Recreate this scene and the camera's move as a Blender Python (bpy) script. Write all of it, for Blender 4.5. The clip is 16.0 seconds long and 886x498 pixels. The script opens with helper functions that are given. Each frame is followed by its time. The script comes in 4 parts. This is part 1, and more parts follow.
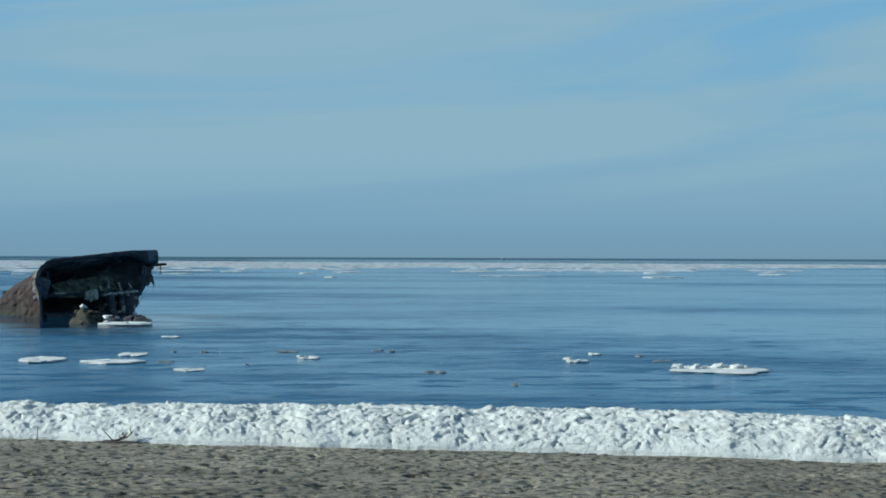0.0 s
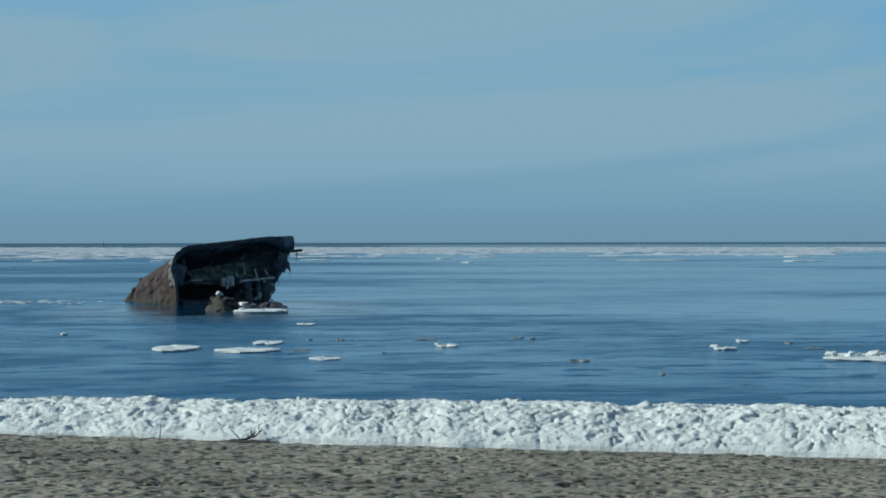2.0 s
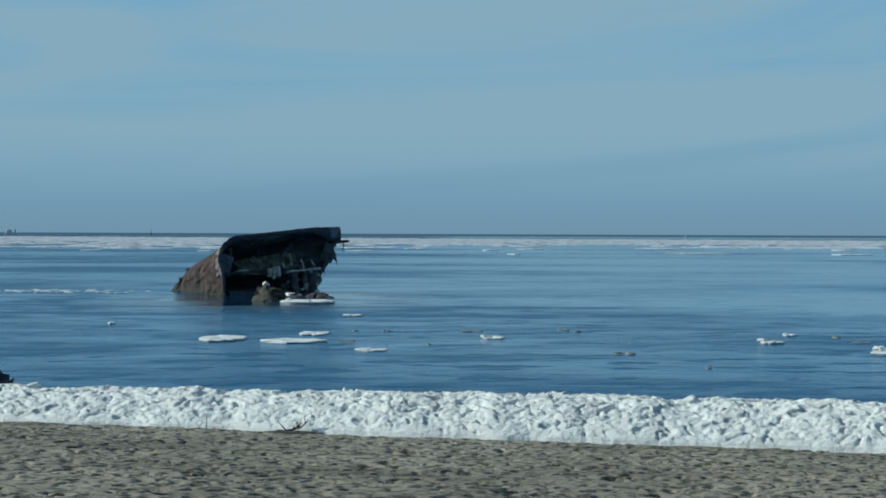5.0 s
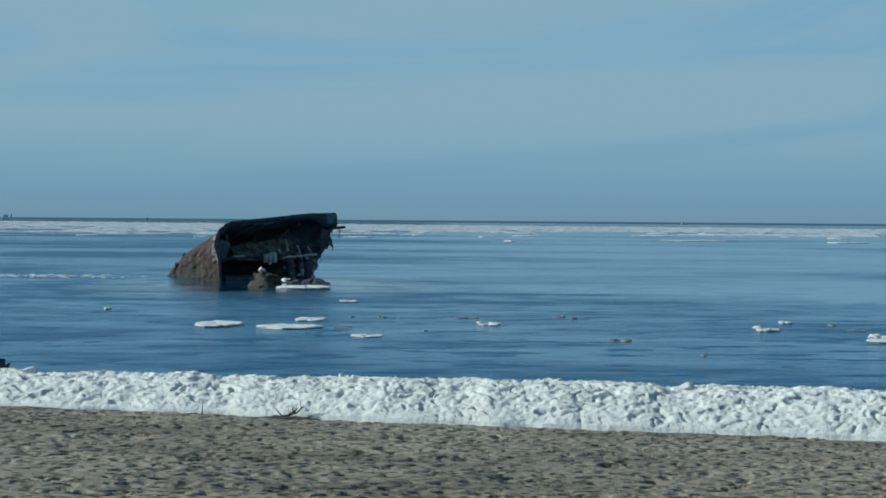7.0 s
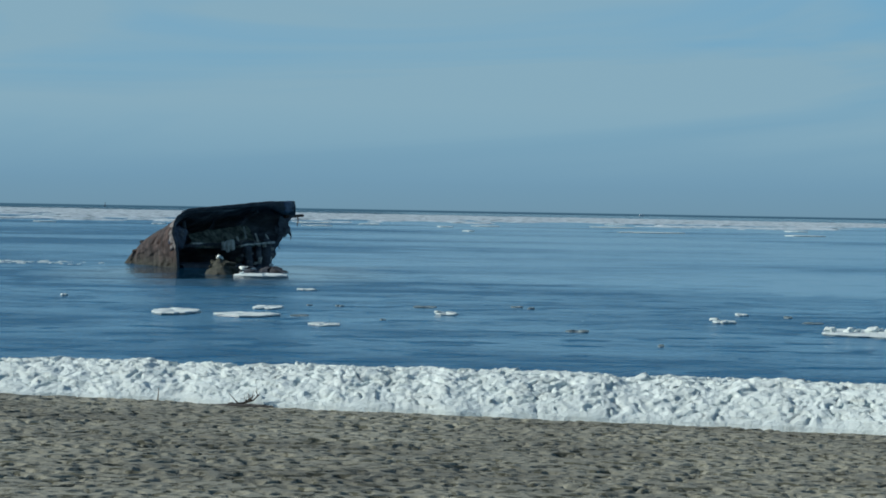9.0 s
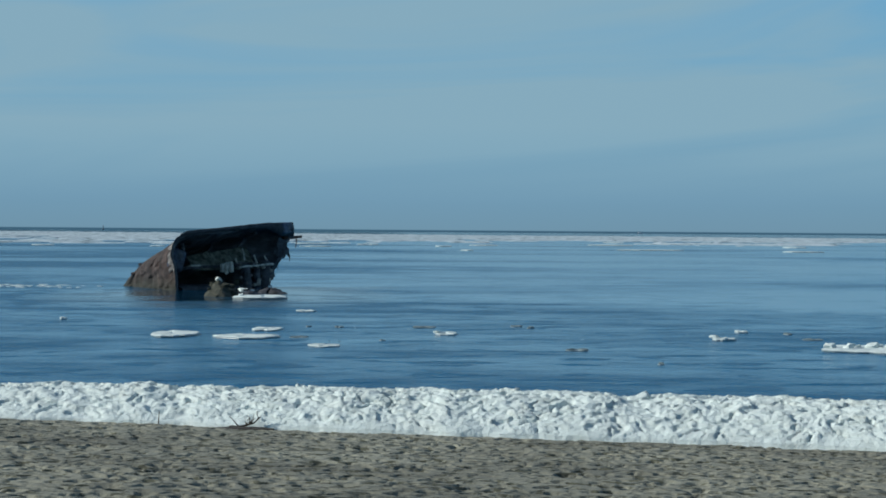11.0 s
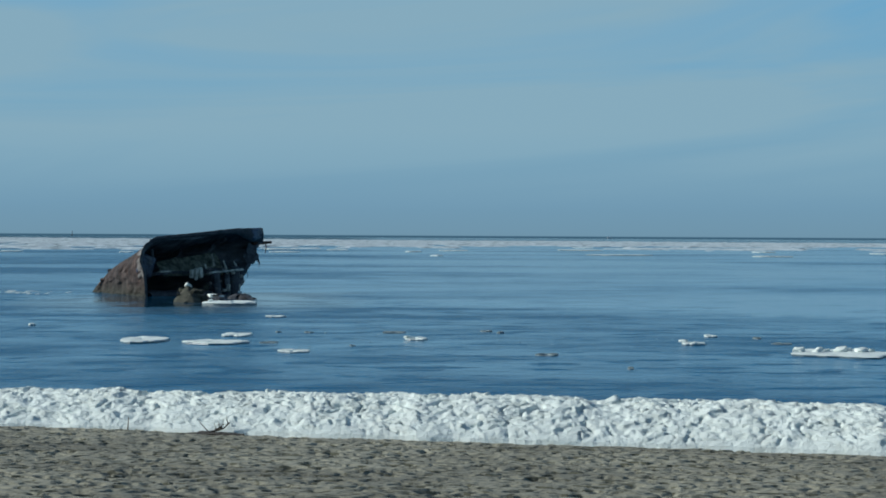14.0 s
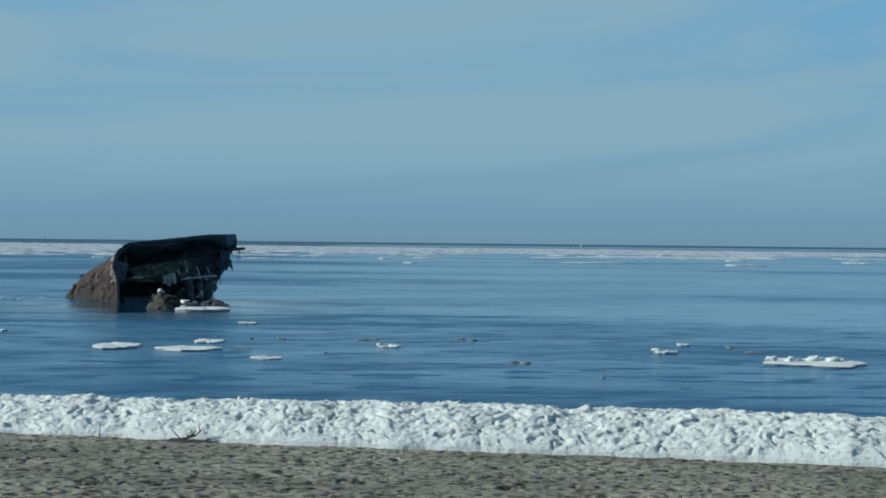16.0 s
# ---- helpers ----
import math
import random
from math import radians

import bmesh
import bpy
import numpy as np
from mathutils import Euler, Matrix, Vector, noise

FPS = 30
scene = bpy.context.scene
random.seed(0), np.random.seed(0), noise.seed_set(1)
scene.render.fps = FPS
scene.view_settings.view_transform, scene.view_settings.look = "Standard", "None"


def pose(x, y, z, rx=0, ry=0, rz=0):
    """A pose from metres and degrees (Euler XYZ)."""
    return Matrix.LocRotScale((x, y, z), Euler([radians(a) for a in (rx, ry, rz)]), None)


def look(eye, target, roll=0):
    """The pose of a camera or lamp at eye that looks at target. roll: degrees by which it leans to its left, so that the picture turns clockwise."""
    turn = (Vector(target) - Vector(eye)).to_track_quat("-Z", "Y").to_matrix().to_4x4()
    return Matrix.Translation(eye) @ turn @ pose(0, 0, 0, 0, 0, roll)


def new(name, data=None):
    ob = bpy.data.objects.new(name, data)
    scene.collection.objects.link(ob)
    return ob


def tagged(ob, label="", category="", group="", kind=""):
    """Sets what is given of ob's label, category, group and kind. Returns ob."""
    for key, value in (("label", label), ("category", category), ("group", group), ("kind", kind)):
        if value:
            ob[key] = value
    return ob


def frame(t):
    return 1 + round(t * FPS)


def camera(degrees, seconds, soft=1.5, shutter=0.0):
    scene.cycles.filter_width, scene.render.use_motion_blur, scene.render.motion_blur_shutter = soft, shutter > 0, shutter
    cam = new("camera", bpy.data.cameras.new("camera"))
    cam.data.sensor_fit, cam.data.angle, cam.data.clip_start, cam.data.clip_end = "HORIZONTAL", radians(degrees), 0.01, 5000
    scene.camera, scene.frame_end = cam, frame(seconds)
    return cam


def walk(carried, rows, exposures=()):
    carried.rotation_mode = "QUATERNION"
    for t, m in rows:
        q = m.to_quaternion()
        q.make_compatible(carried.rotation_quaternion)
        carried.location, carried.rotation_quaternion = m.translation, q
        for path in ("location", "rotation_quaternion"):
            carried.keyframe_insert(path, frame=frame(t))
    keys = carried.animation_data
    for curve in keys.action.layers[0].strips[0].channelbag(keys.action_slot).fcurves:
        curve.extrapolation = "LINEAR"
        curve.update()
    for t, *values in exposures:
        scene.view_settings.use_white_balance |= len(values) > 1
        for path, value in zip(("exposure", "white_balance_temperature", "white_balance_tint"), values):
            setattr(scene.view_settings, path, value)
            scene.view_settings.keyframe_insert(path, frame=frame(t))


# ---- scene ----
HEIGHT = 5.0


def aim(yaw, pitch, roll, back=0.0, up=0.0, side=0.0):
    """A hand-held pose on the beach: yaw to the left, pitch up, lean to the left, in degrees; the hand's sway in metres."""
    return pose(side, -back, HEIGHT + up, 90 + pitch, 0, yaw) @ pose(0, 0, 0, 0, 0, roll)


cam = camera(24.0, 16.0, soft=1.75)
walk(cam, [
    (0.0, aim(-4.95, 0.24, 0.229, 3)), (0.2, aim(-5.2, 0.55, 0.25, 1.8)), (0.3, aim(-5.33, 0.78, 0.28, 0.5)),
    (0.4, aim(-5.1, 0.2, 0.3, 0.1)), (0.5, aim(-5.303, 0.447, 0.33)), (0.9, aim(-4.46, -0.23, 0.43)),
    (1.0, aim(-5.143, 0.308, 0.54)), (1.1, aim(-4.843, 0.118, 0.54)), (1.2, aim(-5.306, 1.093, 0.488)), (1.3, aim(-4.56, 0.3, 0.34)),
    (1.5, aim(-4.248, -0.612, 0.042, 0, 0.013, -0.008)), (2.0, aim(-1.206, -0.177, -0.109, 0, -0.014, 0.003)), (2.5, aim(-0.54, -0.589, 0.14, 0, -0.01, 0.011)),
    (3.0, aim(-1.022, -0.301, 0.443, 0, -0.013, 0.011)), (3.5, aim(-0.635, -0.36, 0.451, 0, 0.01, -0.044)), (4.0, aim(-0.014, -0.399, 0.414, 0, 0.011, -0.005)),
    (4.2, aim(-0.025, -0.351, 0.299, 0, 0.009, -0.004)), (6.3, aim(0.524, -0.814, 0.213, 0, -0.003, 0.006)), (6.5, aim(0.638, -0.878, 0.213, 0, -0.004, -0.009)),
    (7.0, aim(-0.039, -0.785, 0.459, 0, -0.003, -0.006)), (7.5, aim(0.297, -1.208, 0.33, 0, -0.003, 0.013)), (8.0, aim(-0.153, -1.208, 0.567, 0, 0.028, 0.009)),
    (8.5, aim(-0.817, -1.14, 0.792, 0, -0.006, 0.009)), (9.0, aim(-1.188, -1.055, 1.015, 0, -0.015, 0.004)), (9.2, aim(-1.444, -1.017, 1.046, 0, 0, -0.026)),
    (11.3, aim(-1.284, -0.231, 0.322, 0, 0.009, 0.005)), (11.5, aim(-1.608, 0.295, 0.295, 0, 0.014, 0.017)), (12.0, aim(-1.747, 0.168, 0.302, 0, -0.002, -0.003)),
    (12.5, aim(-1.442, -0.219, 0.315, 0, -0.006, 0.002)), (13.0, aim(-1.454, -0.447, 0.224, 0, 0.006, 0)), (13.5, aim(-1.732, -0.544, 0.266, 0, 0.025, -0.016)),
    (14.0, aim(-2.05, -0.366, 0.322, 0, -0.006, -0.005)), (14.5, aim(-2.353, -0.246, 0.415, 0, 0.007, 0.005)), (15.0, aim(-2.689, -0.137, 0.54, 0, 0.006, -0.008)),
    (15.5, aim(-2.606, -0.166, 0.637, 0, 0.004, 0.002)), (16.0, aim(-2.776, -0.165, 0.623, 0, 0.012, -0.001)),
], exposures=[(0.0, 0.13), (0.4, 0.02), (1.0, 0.0), (16.0, 0.0)])

# ---- light: winter afternoon, low sun from the side, thin high cloud ----
SUN_ELEVATION, SUN_AZIMUTH = radians(29), radians(276)   # azimuth clockwise from +y

world = bpy.data.worlds.new("world")
scene.world = world
world.use_nodes = True
wt = world.node_tree
wt.nodes.clear()


def wn(kind, **values):
    node = wt.nodes.new(kind)
    for key, value in values.items():
        node.inputs[key].default_value = value
    return node


sky = wt.nodes.new("ShaderNodeTexSky")
sky.sky_type, sky.sun_disc = "NISHITA", False
sky.sun_elevation, sky.sun_rotation = SUN_ELEVATION, SUN_AZIMUTH
sky.air_density, sky.dust_density = 1.0, 0.6
coord = wn("ShaderNodeTexCoord")
split = wn("ShaderNodeSeparateXYZ")
wt.links.new(coord.outputs["Generated"], split.inputs[0])
# haze and thin cloud low over the sea
low = wn("ShaderNodeValToRGB")
low.color_ramp.elements[0].position, low.color_ramp.elements[0].color = 0.0, (0.045, 0.112, 0.175, 1)
low.color_ramp.elements[1].position, low.color_ramp.elements[1].color = 1.0, (0.14, 0.37, 0.585, 1)
for at, colour in ((0.0995, (0.045, 0.112, 0.175, 1)), (0.1005, (0.160, 0.295, 0.400, 1)), (0.22, (0.165, 0.318, 0.444, 1)),
                   (0.40, (0.183, 0.356, 0.486, 1)), (0.62, (0.178, 0.380, 0.535, 1))):
    low.color_ramp.elements.new(at).color = colour
lift = wn("ShaderNodeMapRange", **{"From Min": -0.0125, "From Max": 0.1125})
wt.links.new(split.outputs["Z"], lift.inputs["Value"])
wt.links.new(lift.outputs[0], low.inputs[0])
# streaks of cirrus, slightly slanted
slant = wn("ShaderNodeMapping", Rotation=(0, radians(4.3), 0))
wt.links.new(coord.outputs["Generated"], slant.inputs["Vector"])
drawn = wn("ShaderNodeMapping", Scale=(2.2, 2.2, 22))
wt.links.new(slant.outputs[0], drawn.inputs["Vector"])
veil = wn("ShaderNodeTexNoise", Scale=1.4, Detail=4.0, Roughness=0.5, Distortion=0.9)
wt.links.new(drawn.outputs[0], veil.inputs["Vector"])
thin = wn("ShaderNodeMapRange", **{"From Min": 0.30, "From Max": 0.58})
wt.links.new(veil.outputs["Fac"], thin.inputs["Value"])
rise = wn("ShaderNodeMapRange", **{"From Min": 0.012, "From Max": 0.05, "To Max": 0.95})
wt.links.new(split.outputs["Z"], rise.inputs["Value"])
both = wn("ShaderNodeMath")
both.operation = "MULTIPLY"
wt.links.new(thin.outputs[0], both.inputs[0])
wt.links.new(rise.outputs[0], both.inputs[1])
cirrus = wn("ShaderNodeMix")
cirrus.data_type = "RGBA"
wt.links.new(both.outputs[0], cirrus.inputs["Factor"])
wt.links.new(low.outputs[0], cirrus.inputs["A"])
cirrus.inputs["B"].default_value = (0.240, 0.405, 0.508, 1)
# the open sky above
upper = wn("ShaderNodeMix")
upper.data_type, upper.blend_type = "RGBA", "MULTIPLY"
upper.inputs["Factor"].default_value = 1
wt.links.new(sky.outputs[0], upper.inputs["A"])
upper.inputs["B"].default_value = (0.051, 0.074, 0.084, 1)
high = wn("ShaderNodeMapRange", **{"From Min": 0.13, "From Max": 0.4})
wt.links.new(split.outputs["Z"], high.inputs["Value"])
whole = wn("ShaderNodeMix")
whole.data_type = "RGBA"
wt.links.new(high.outputs[0], whole.inputs["Factor"])
wt.links.new(cirrus.outputs["Result"], whole.inputs["A"])
wt.links.new(upper.outputs["Result"], whole.inputs["B"])
back = wn("ShaderNodeBackground", Strength=1.0)
wt.links.new(whole.outputs["Result"], back.inputs["Color"])
wo = wn("ShaderNodeOutputWorld")
wt.links.new(back.outputs[0], wo.inputs["Surface"])

sun = new("sun", bpy.data.lights.new("sun", "SUN"))
sun.data.energy, sun.data.angle, sun.data.color = 3.75, radians(0.8), (0.975, 0.985, 0.915)
to_sun = Vector((math.sin(SUN_AZIMUTH) * math.cos(SUN_ELEVATION), math.cos(SUN_AZIMUTH) * math.cos(SUN_ELEVATION), math.sin(SUN_ELEVATION)))
sun.matrix_world = look(to_sun * 50, (0, 0, 0))


# ---- materials ----
class Mat:
    """A small builder for procedural materials on a Principled shader."""

    def __init__(self, name, rough=0.7, metal=0.0):
        self.m = bpy.data.materials.new(name)
        self.m.use_nodes = True
        self.t = self.m.node_tree
        self.p = self.t.nodes["Principled BSDF"]
        self.p.inputs["Roughness"].default_value, self.p.inputs["Metallic"].default_value = rough, metal
        self.c = self.t.nodes.new("ShaderNodeTexCoord")

    def add(self, kind, **values):
        node = self.t.nodes.new(kind)
        for key, value in values.items():
            node.inputs[key].default_value = value
        return node

    def link(self, a, b):
        self.t.links.new(a, b)

    def noise(self, scale, detail=4.0, rough=0.55, stretch=(1, 1, 1), turn=0.0, distort=0.0):
        mp = self.add("ShaderNodeMapping", Scale=stretch, Rotation=(0, 0, turn))
        self.link(self.c.outputs["Object"], mp.inputs["Vector"])
        n = self.add("ShaderNodeTexNoise", Scale=scale, Detail=detail, Roughness=rough, Distortion=distort)
        self.link(mp.outputs[0], n.inputs["Vector"])
        return n.outputs["Fac"]

    def ramp(self, fac, stops):
        r = self.add("ShaderNodeValToRGB")
        e = r.color_ramp.elements
        e[0].position, e[0].color = stops[0][0], (*stops[0][1], 1)
        e[1].position, e[1].color = stops[-1][0], (*stops[-1][1], 1)
        for at, colour in stops[1:-1]:
            e.new(at).color = (*colour, 1)
        self.link(fac, r.inputs[0])
        return r.outputs[0]

    def mix(self, fac, a, b, blend="MIX"):
        n = self.add("ShaderNodeMix")
        n.data_type, n.blend_type = "RGBA", blend
        for value, socket in ((fac, n.inputs["Factor"]), (a, n.inputs["A"]), (b, n.inputs["B"])):
            if isinstance(value, bpy.types.NodeSocket):
                self.link(value, socket)
            else:
                socket.default_value = (*value, 1) if isinstance(value, tuple) else value
        return n.outputs["Result"]

    def span(self, fac, lo, hi, a=0.0, b=1.0):
        n = self.add("ShaderNodeMapRange", **{"From Min": lo, "From Max": hi, "To Min": a, "To Max": b})
        self.link(fac, n.inputs["Value"])
        return n.outputs[0]

    def sum(self, a, b, op="ADD"):
        n = self.add("ShaderNodeMath")
        n.operation = op
        for value, socket in ((a, n.inputs[0]), (b, n.inputs[1])):
            if isinstance(value, bpy.types.NodeSocket):
                self.link(value, socket)
            else:
                socket.default_value = value
        return n.outputs[0]

    def colour(self, socket):
        self.link(socket, self.p.inputs["Base Color"])
        return self

    def rough(self, socket):
        self.link(socket, self.p.inputs["Roughness"])
        return self

    def bump(self, fac, strength, distance):
        n = self.add("ShaderNodeBump", Strength=strength, Distance=distance)
        self.link(fac, n.inputs["Height"])
        if self.p.inputs["Normal"].is_linked:
            self.link(self.p.inputs["Normal"].links[0].from_socket, n.inputs["Normal"])
        self.link(n.outputs[0], self.p.inputs["Normal"])
        return self


def sand_material():
    k = Mat("dry_sand", 0.95)
    wide = k.noise(0.35, 4)
    tone = k.ramp(wide, [(0.36, (0.170, 0.166, 0.134)), (0.5, (0.240, 0.234, 0.189)), (0.64, (0.302, 0.294, 0.237))])
    grit = k.ramp(k.noise(7, 6, 0.75), [(0.34, (0.62, 0.62, 0.60)), (0.46, (0.95, 0.95, 0.92)), (0.60, (1.16, 1.14, 1.09))])
    fine = k.ramp(k.noise(60, 3, 0.7), [(0.3, (0.8, 0.8, 0.8)), (0.7, (1.1, 1.1, 1.1))])
    # dark flecks: the shade of footprint pits, put into the sand colour
    pit_shade = k.ramp(k.noise(4.2, 4, 0.6, (1, 0.85, 1), 0.0, 0.3), [(0.42, (0.36, 0.365, 0.31)), (0.462, (1, 1, 1))])
    k.colour(k.mix(1.0, k.mix(1.0, k.mix(1.0, tone, grit, "MULTIPLY"), fine, "MULTIPLY"), pit_shade, "MULTIPLY"))
    k.bump(k.noise(11, 5, 0.65), 0.6, 0.025).bump(k.noise(90, 3), 0.5, 0.006)
    return k.m


def snow_material(name="old_snow", dirt=0.25):
    k = Mat(name, 0.75)
    base = k.ramp(k.noise(3.0, 5, 0.6), [(0.28, (0.57, 0.63, 0.60)), (0.45, (0.69, 0.755, 0.725)), (0.7, (0.76, 0.83, 0.80))])
    soil = k.span(k.noise(1.1, 6, 0.7), 0.52, 0.75, 0.0, dirt)
    k.colour(k.mix(soil, base, (0.42, 0.40, 0.36)))
    k.p.inputs["Subsurface Weight"].default_value = 0.0
    chips = k.add("ShaderNodeTexVoronoi", Scale=6.5)
    chips.feature = "DISTANCE_TO_EDGE"
    warp = k.add("ShaderNodeMix")
    warp.data_type = "VECTOR"
    warp.inputs["Factor"].default_value = 0.12
    blur = k.add("ShaderNodeTexNoise", Scale=3.0, Detail=3.0)
    k.link(k.c.outputs["Object"], blur.inputs["Vector"])
    k.link(k.c.outputs["Object"], warp.inputs["A"])
    k.link(blur.outputs["Color"], warp.inputs["B"])
    k.link(warp.outputs["Result"], chips.inputs["Vector"])
    k.bump(k.span(chips.outputs["Distance"], 0.0, 0.10), 0.12, 0.03)
    k.bump(k.noise(9, 6, 0.72), 0.75, 0.045).bump(k.noise(30, 3), 0.4, 0.012)
    return k.m


def water_material():
    k = Mat("sea_water", 0.1)
    k.p.inputs["IOR"].default_value = 1.33
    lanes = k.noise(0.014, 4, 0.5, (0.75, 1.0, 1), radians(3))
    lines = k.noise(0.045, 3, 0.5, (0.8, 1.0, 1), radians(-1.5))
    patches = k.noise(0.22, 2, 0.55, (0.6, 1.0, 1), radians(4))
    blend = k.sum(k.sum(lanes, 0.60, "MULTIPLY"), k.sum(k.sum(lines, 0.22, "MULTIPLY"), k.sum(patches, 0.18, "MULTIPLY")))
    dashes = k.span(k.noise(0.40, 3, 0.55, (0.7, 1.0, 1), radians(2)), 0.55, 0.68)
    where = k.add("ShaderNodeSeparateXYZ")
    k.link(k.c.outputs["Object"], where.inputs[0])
    # sky sheen dimmed by position: darker blue to the left and close inshore
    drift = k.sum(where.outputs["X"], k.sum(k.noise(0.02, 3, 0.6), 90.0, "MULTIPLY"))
    left_dim = k.span(drift, 5.0, 75.0, 0.48, -0.17)
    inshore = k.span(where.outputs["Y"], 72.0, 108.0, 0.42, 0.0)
    # smoother water before the wreck, with its dark reflection put into the colour
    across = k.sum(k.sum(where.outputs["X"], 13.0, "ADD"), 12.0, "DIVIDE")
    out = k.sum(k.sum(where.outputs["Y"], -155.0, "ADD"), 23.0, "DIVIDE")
    wreck_mirror = k.span(k.sum(k.sum(across, across, "MULTIPLY"), k.sum(out, out, "MULTIPLY")), 0.3, 1.3, 1.0, 0.0)
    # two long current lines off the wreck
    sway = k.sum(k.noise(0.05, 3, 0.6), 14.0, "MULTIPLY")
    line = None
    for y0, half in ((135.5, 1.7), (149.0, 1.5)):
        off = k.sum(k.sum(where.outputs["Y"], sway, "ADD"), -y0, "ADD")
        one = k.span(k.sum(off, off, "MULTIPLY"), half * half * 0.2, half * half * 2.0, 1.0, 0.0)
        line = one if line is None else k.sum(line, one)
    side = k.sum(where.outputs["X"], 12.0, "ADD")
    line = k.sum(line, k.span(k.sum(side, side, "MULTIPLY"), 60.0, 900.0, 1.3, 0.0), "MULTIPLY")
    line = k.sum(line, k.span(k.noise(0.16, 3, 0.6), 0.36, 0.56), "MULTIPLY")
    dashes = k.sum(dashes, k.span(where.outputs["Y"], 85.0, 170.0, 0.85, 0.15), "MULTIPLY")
    wind = k.sum(k.sum(k.sum(k.span(blend, 0.44, 0.61), k.sum(left_dim, inshore)), dashes), line)
    # a darker sea beyond the pack ice, its sky reflection nearly turned off
    far = k.span(where.outputs["Y"], 1500.0, 1900.0)
    # broken ripples round the wreck
    ea = k.sum(k.sum(where.outputs["X"], 19.0, "ADD"), 24.0, "DIVIDE")
    eb = k.sum(k.sum(where.outputs["Y"], -150.0, "ADD"), 34.0, "DIVIDE")
    stir = k.span(k.sum(k.sum(ea, ea, "MULTIPLY"), k.sum(eb, eb, "MULTIPLY")), 0.3, 1.2, 1.0, 0.0)
    ripple = k.sum(k.span(k.noise(0.24, 4, 0.6, (0.8, 1.0, 1), 0.05), 0.50, 0.60), stir, "MULTIPLY")
    wind = k.sum(wind, k.sum(ripple, 0.7, "MULTIPLY"))
    wreck_mirror = k.sum(wreck_mirror, k.span(ripple, 0, 1, 1.0, 0.65), "MULTIPLY")
    wreck_mirror = k.sum(wreck_mirror, k.span(line, 0, 1, 1.0, 0.25), "MULTIPLY")
    # ruffled and far water reflect less sky; that is put into darker blues
    k.colour(k.mix(far, k.mix(wreck_mirror, k.mix(wind, (0.001, 0.150, 0.300), (0.0, 0.080, 0.178)), (0.0, 0.028, 0.06)), (0.012, 0.058, 0.10)))
    k.rough(k.sum(k.span(wind, 0, 1, 0.085, 0.24), k.span(wreck_mirror, 0, 1, 1.0, 0.3), "MULTIPLY"))
    shine = k.sum(k.span(wind, 0, 1, 0.40, 0.03), k.sum(wreck_mirror, 0.70, "MULTIPLY"))
    k.link(k.sum(shine, k.span(far, 0, 1, 1.0, 0.06), "MULTIPLY"), k.p.inputs["Specular IOR Level"])
    swell = k.noise(0.45, 3, 0.55, (1.0, 1.0, 1))
    chop = k.noise(1.9, 3, 0.6, (1.0, 1.0, 1))
    tall = k.sum(k.sum(swell, k.sum(chop, 0.25, "MULTIPLY")), k.sum(k.span(wind, 0, 1, 0.25, 1.4), k.span(wreck_mirror, 0, 1, 1.0, 0.30), "MULTIPLY"), "MULTIPLY")
    k.bump(tall, 0.6, 0.34)
    return k.m


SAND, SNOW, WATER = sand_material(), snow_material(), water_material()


# ---- building helpers ----
def bm_object(name, bm, material, smooth=True):
    me = bpy.data.meshes.new(name)
    bm.to_mesh(me)
    bm.free()
    me.materials.append(material)
    if smooth:
        me.shade_smooth()
    return new(name, me)


def part(name, bm, material, parent, label="", smooth=True):
    ob = bm_object(name, bm, material, smooth)
    ob.parent = parent
    if label:
        ob["label"] = label
    return ob


def grid_mesh(name, xs, ys, zs, material):
    """A sheet over the grid xs by ys; each of the three may be a full array."""
    ny, nx = zs.shape
    if xs.ndim == 1:
        xs, ys = np.meshgrid(xs, ys)
    co = np.stack([xs, ys, zs], -1).reshape(-1, 3)
    idx = np.arange(ny * nx).reshape(ny, nx)
    quads = np.stack([idx[:-1, :-1], idx[:-1, 1:], idx[1:, 1:], idx[1:, :-1]], -1).reshape(-1, 4)
    me = bpy.data.meshes.new(name)
    me.vertices.add(len(co))
    me.vertices.foreach_set("co", co.ravel())
    me.loops.add(quads.size)
    me.loops.foreach_set("vertex_index", quads.ravel().astype(np.int32))
    me.polygons.add(len(quads))
    me.polygons.foreach_set("loop_start", np.arange(0, quads.size, 4, dtype=np.int32))
    me.update(calc_edges=True)
    me.materials.append(material)
    me.shade_smooth()
    return new(name, me)


def value_noise(x, y, seed):
    """Smooth noise over arrays, about -1 to 1, with features one unit wide."""
    xi, yi = np.floor(x).astype(np.int64), np.floor(y).astype(np.int64)
    fx, fy = x - xi, y - yi
    fx, fy = fx * fx * (3 - 2 * fx), fy * fy * (3 - 2 * fy)

    def h(a, b):
        v = (a * 374761393 + b * 668265263 + seed * 2147483647) & 0xFFFFFFFF
        v = ((v ^ (v >> 13)) * 1274126177) & 0xFFFFFFFF
        return ((v ^ (v >> 16)) & 0xFFFF) / 32767.5 - 1

    return (h(xi, yi) * (1 - fx) + h(xi + 1, yi) * fx) * (1 - fy) + (h(xi, yi + 1) * (1 - fx) + h(xi + 1, yi + 1) * fx) * fy


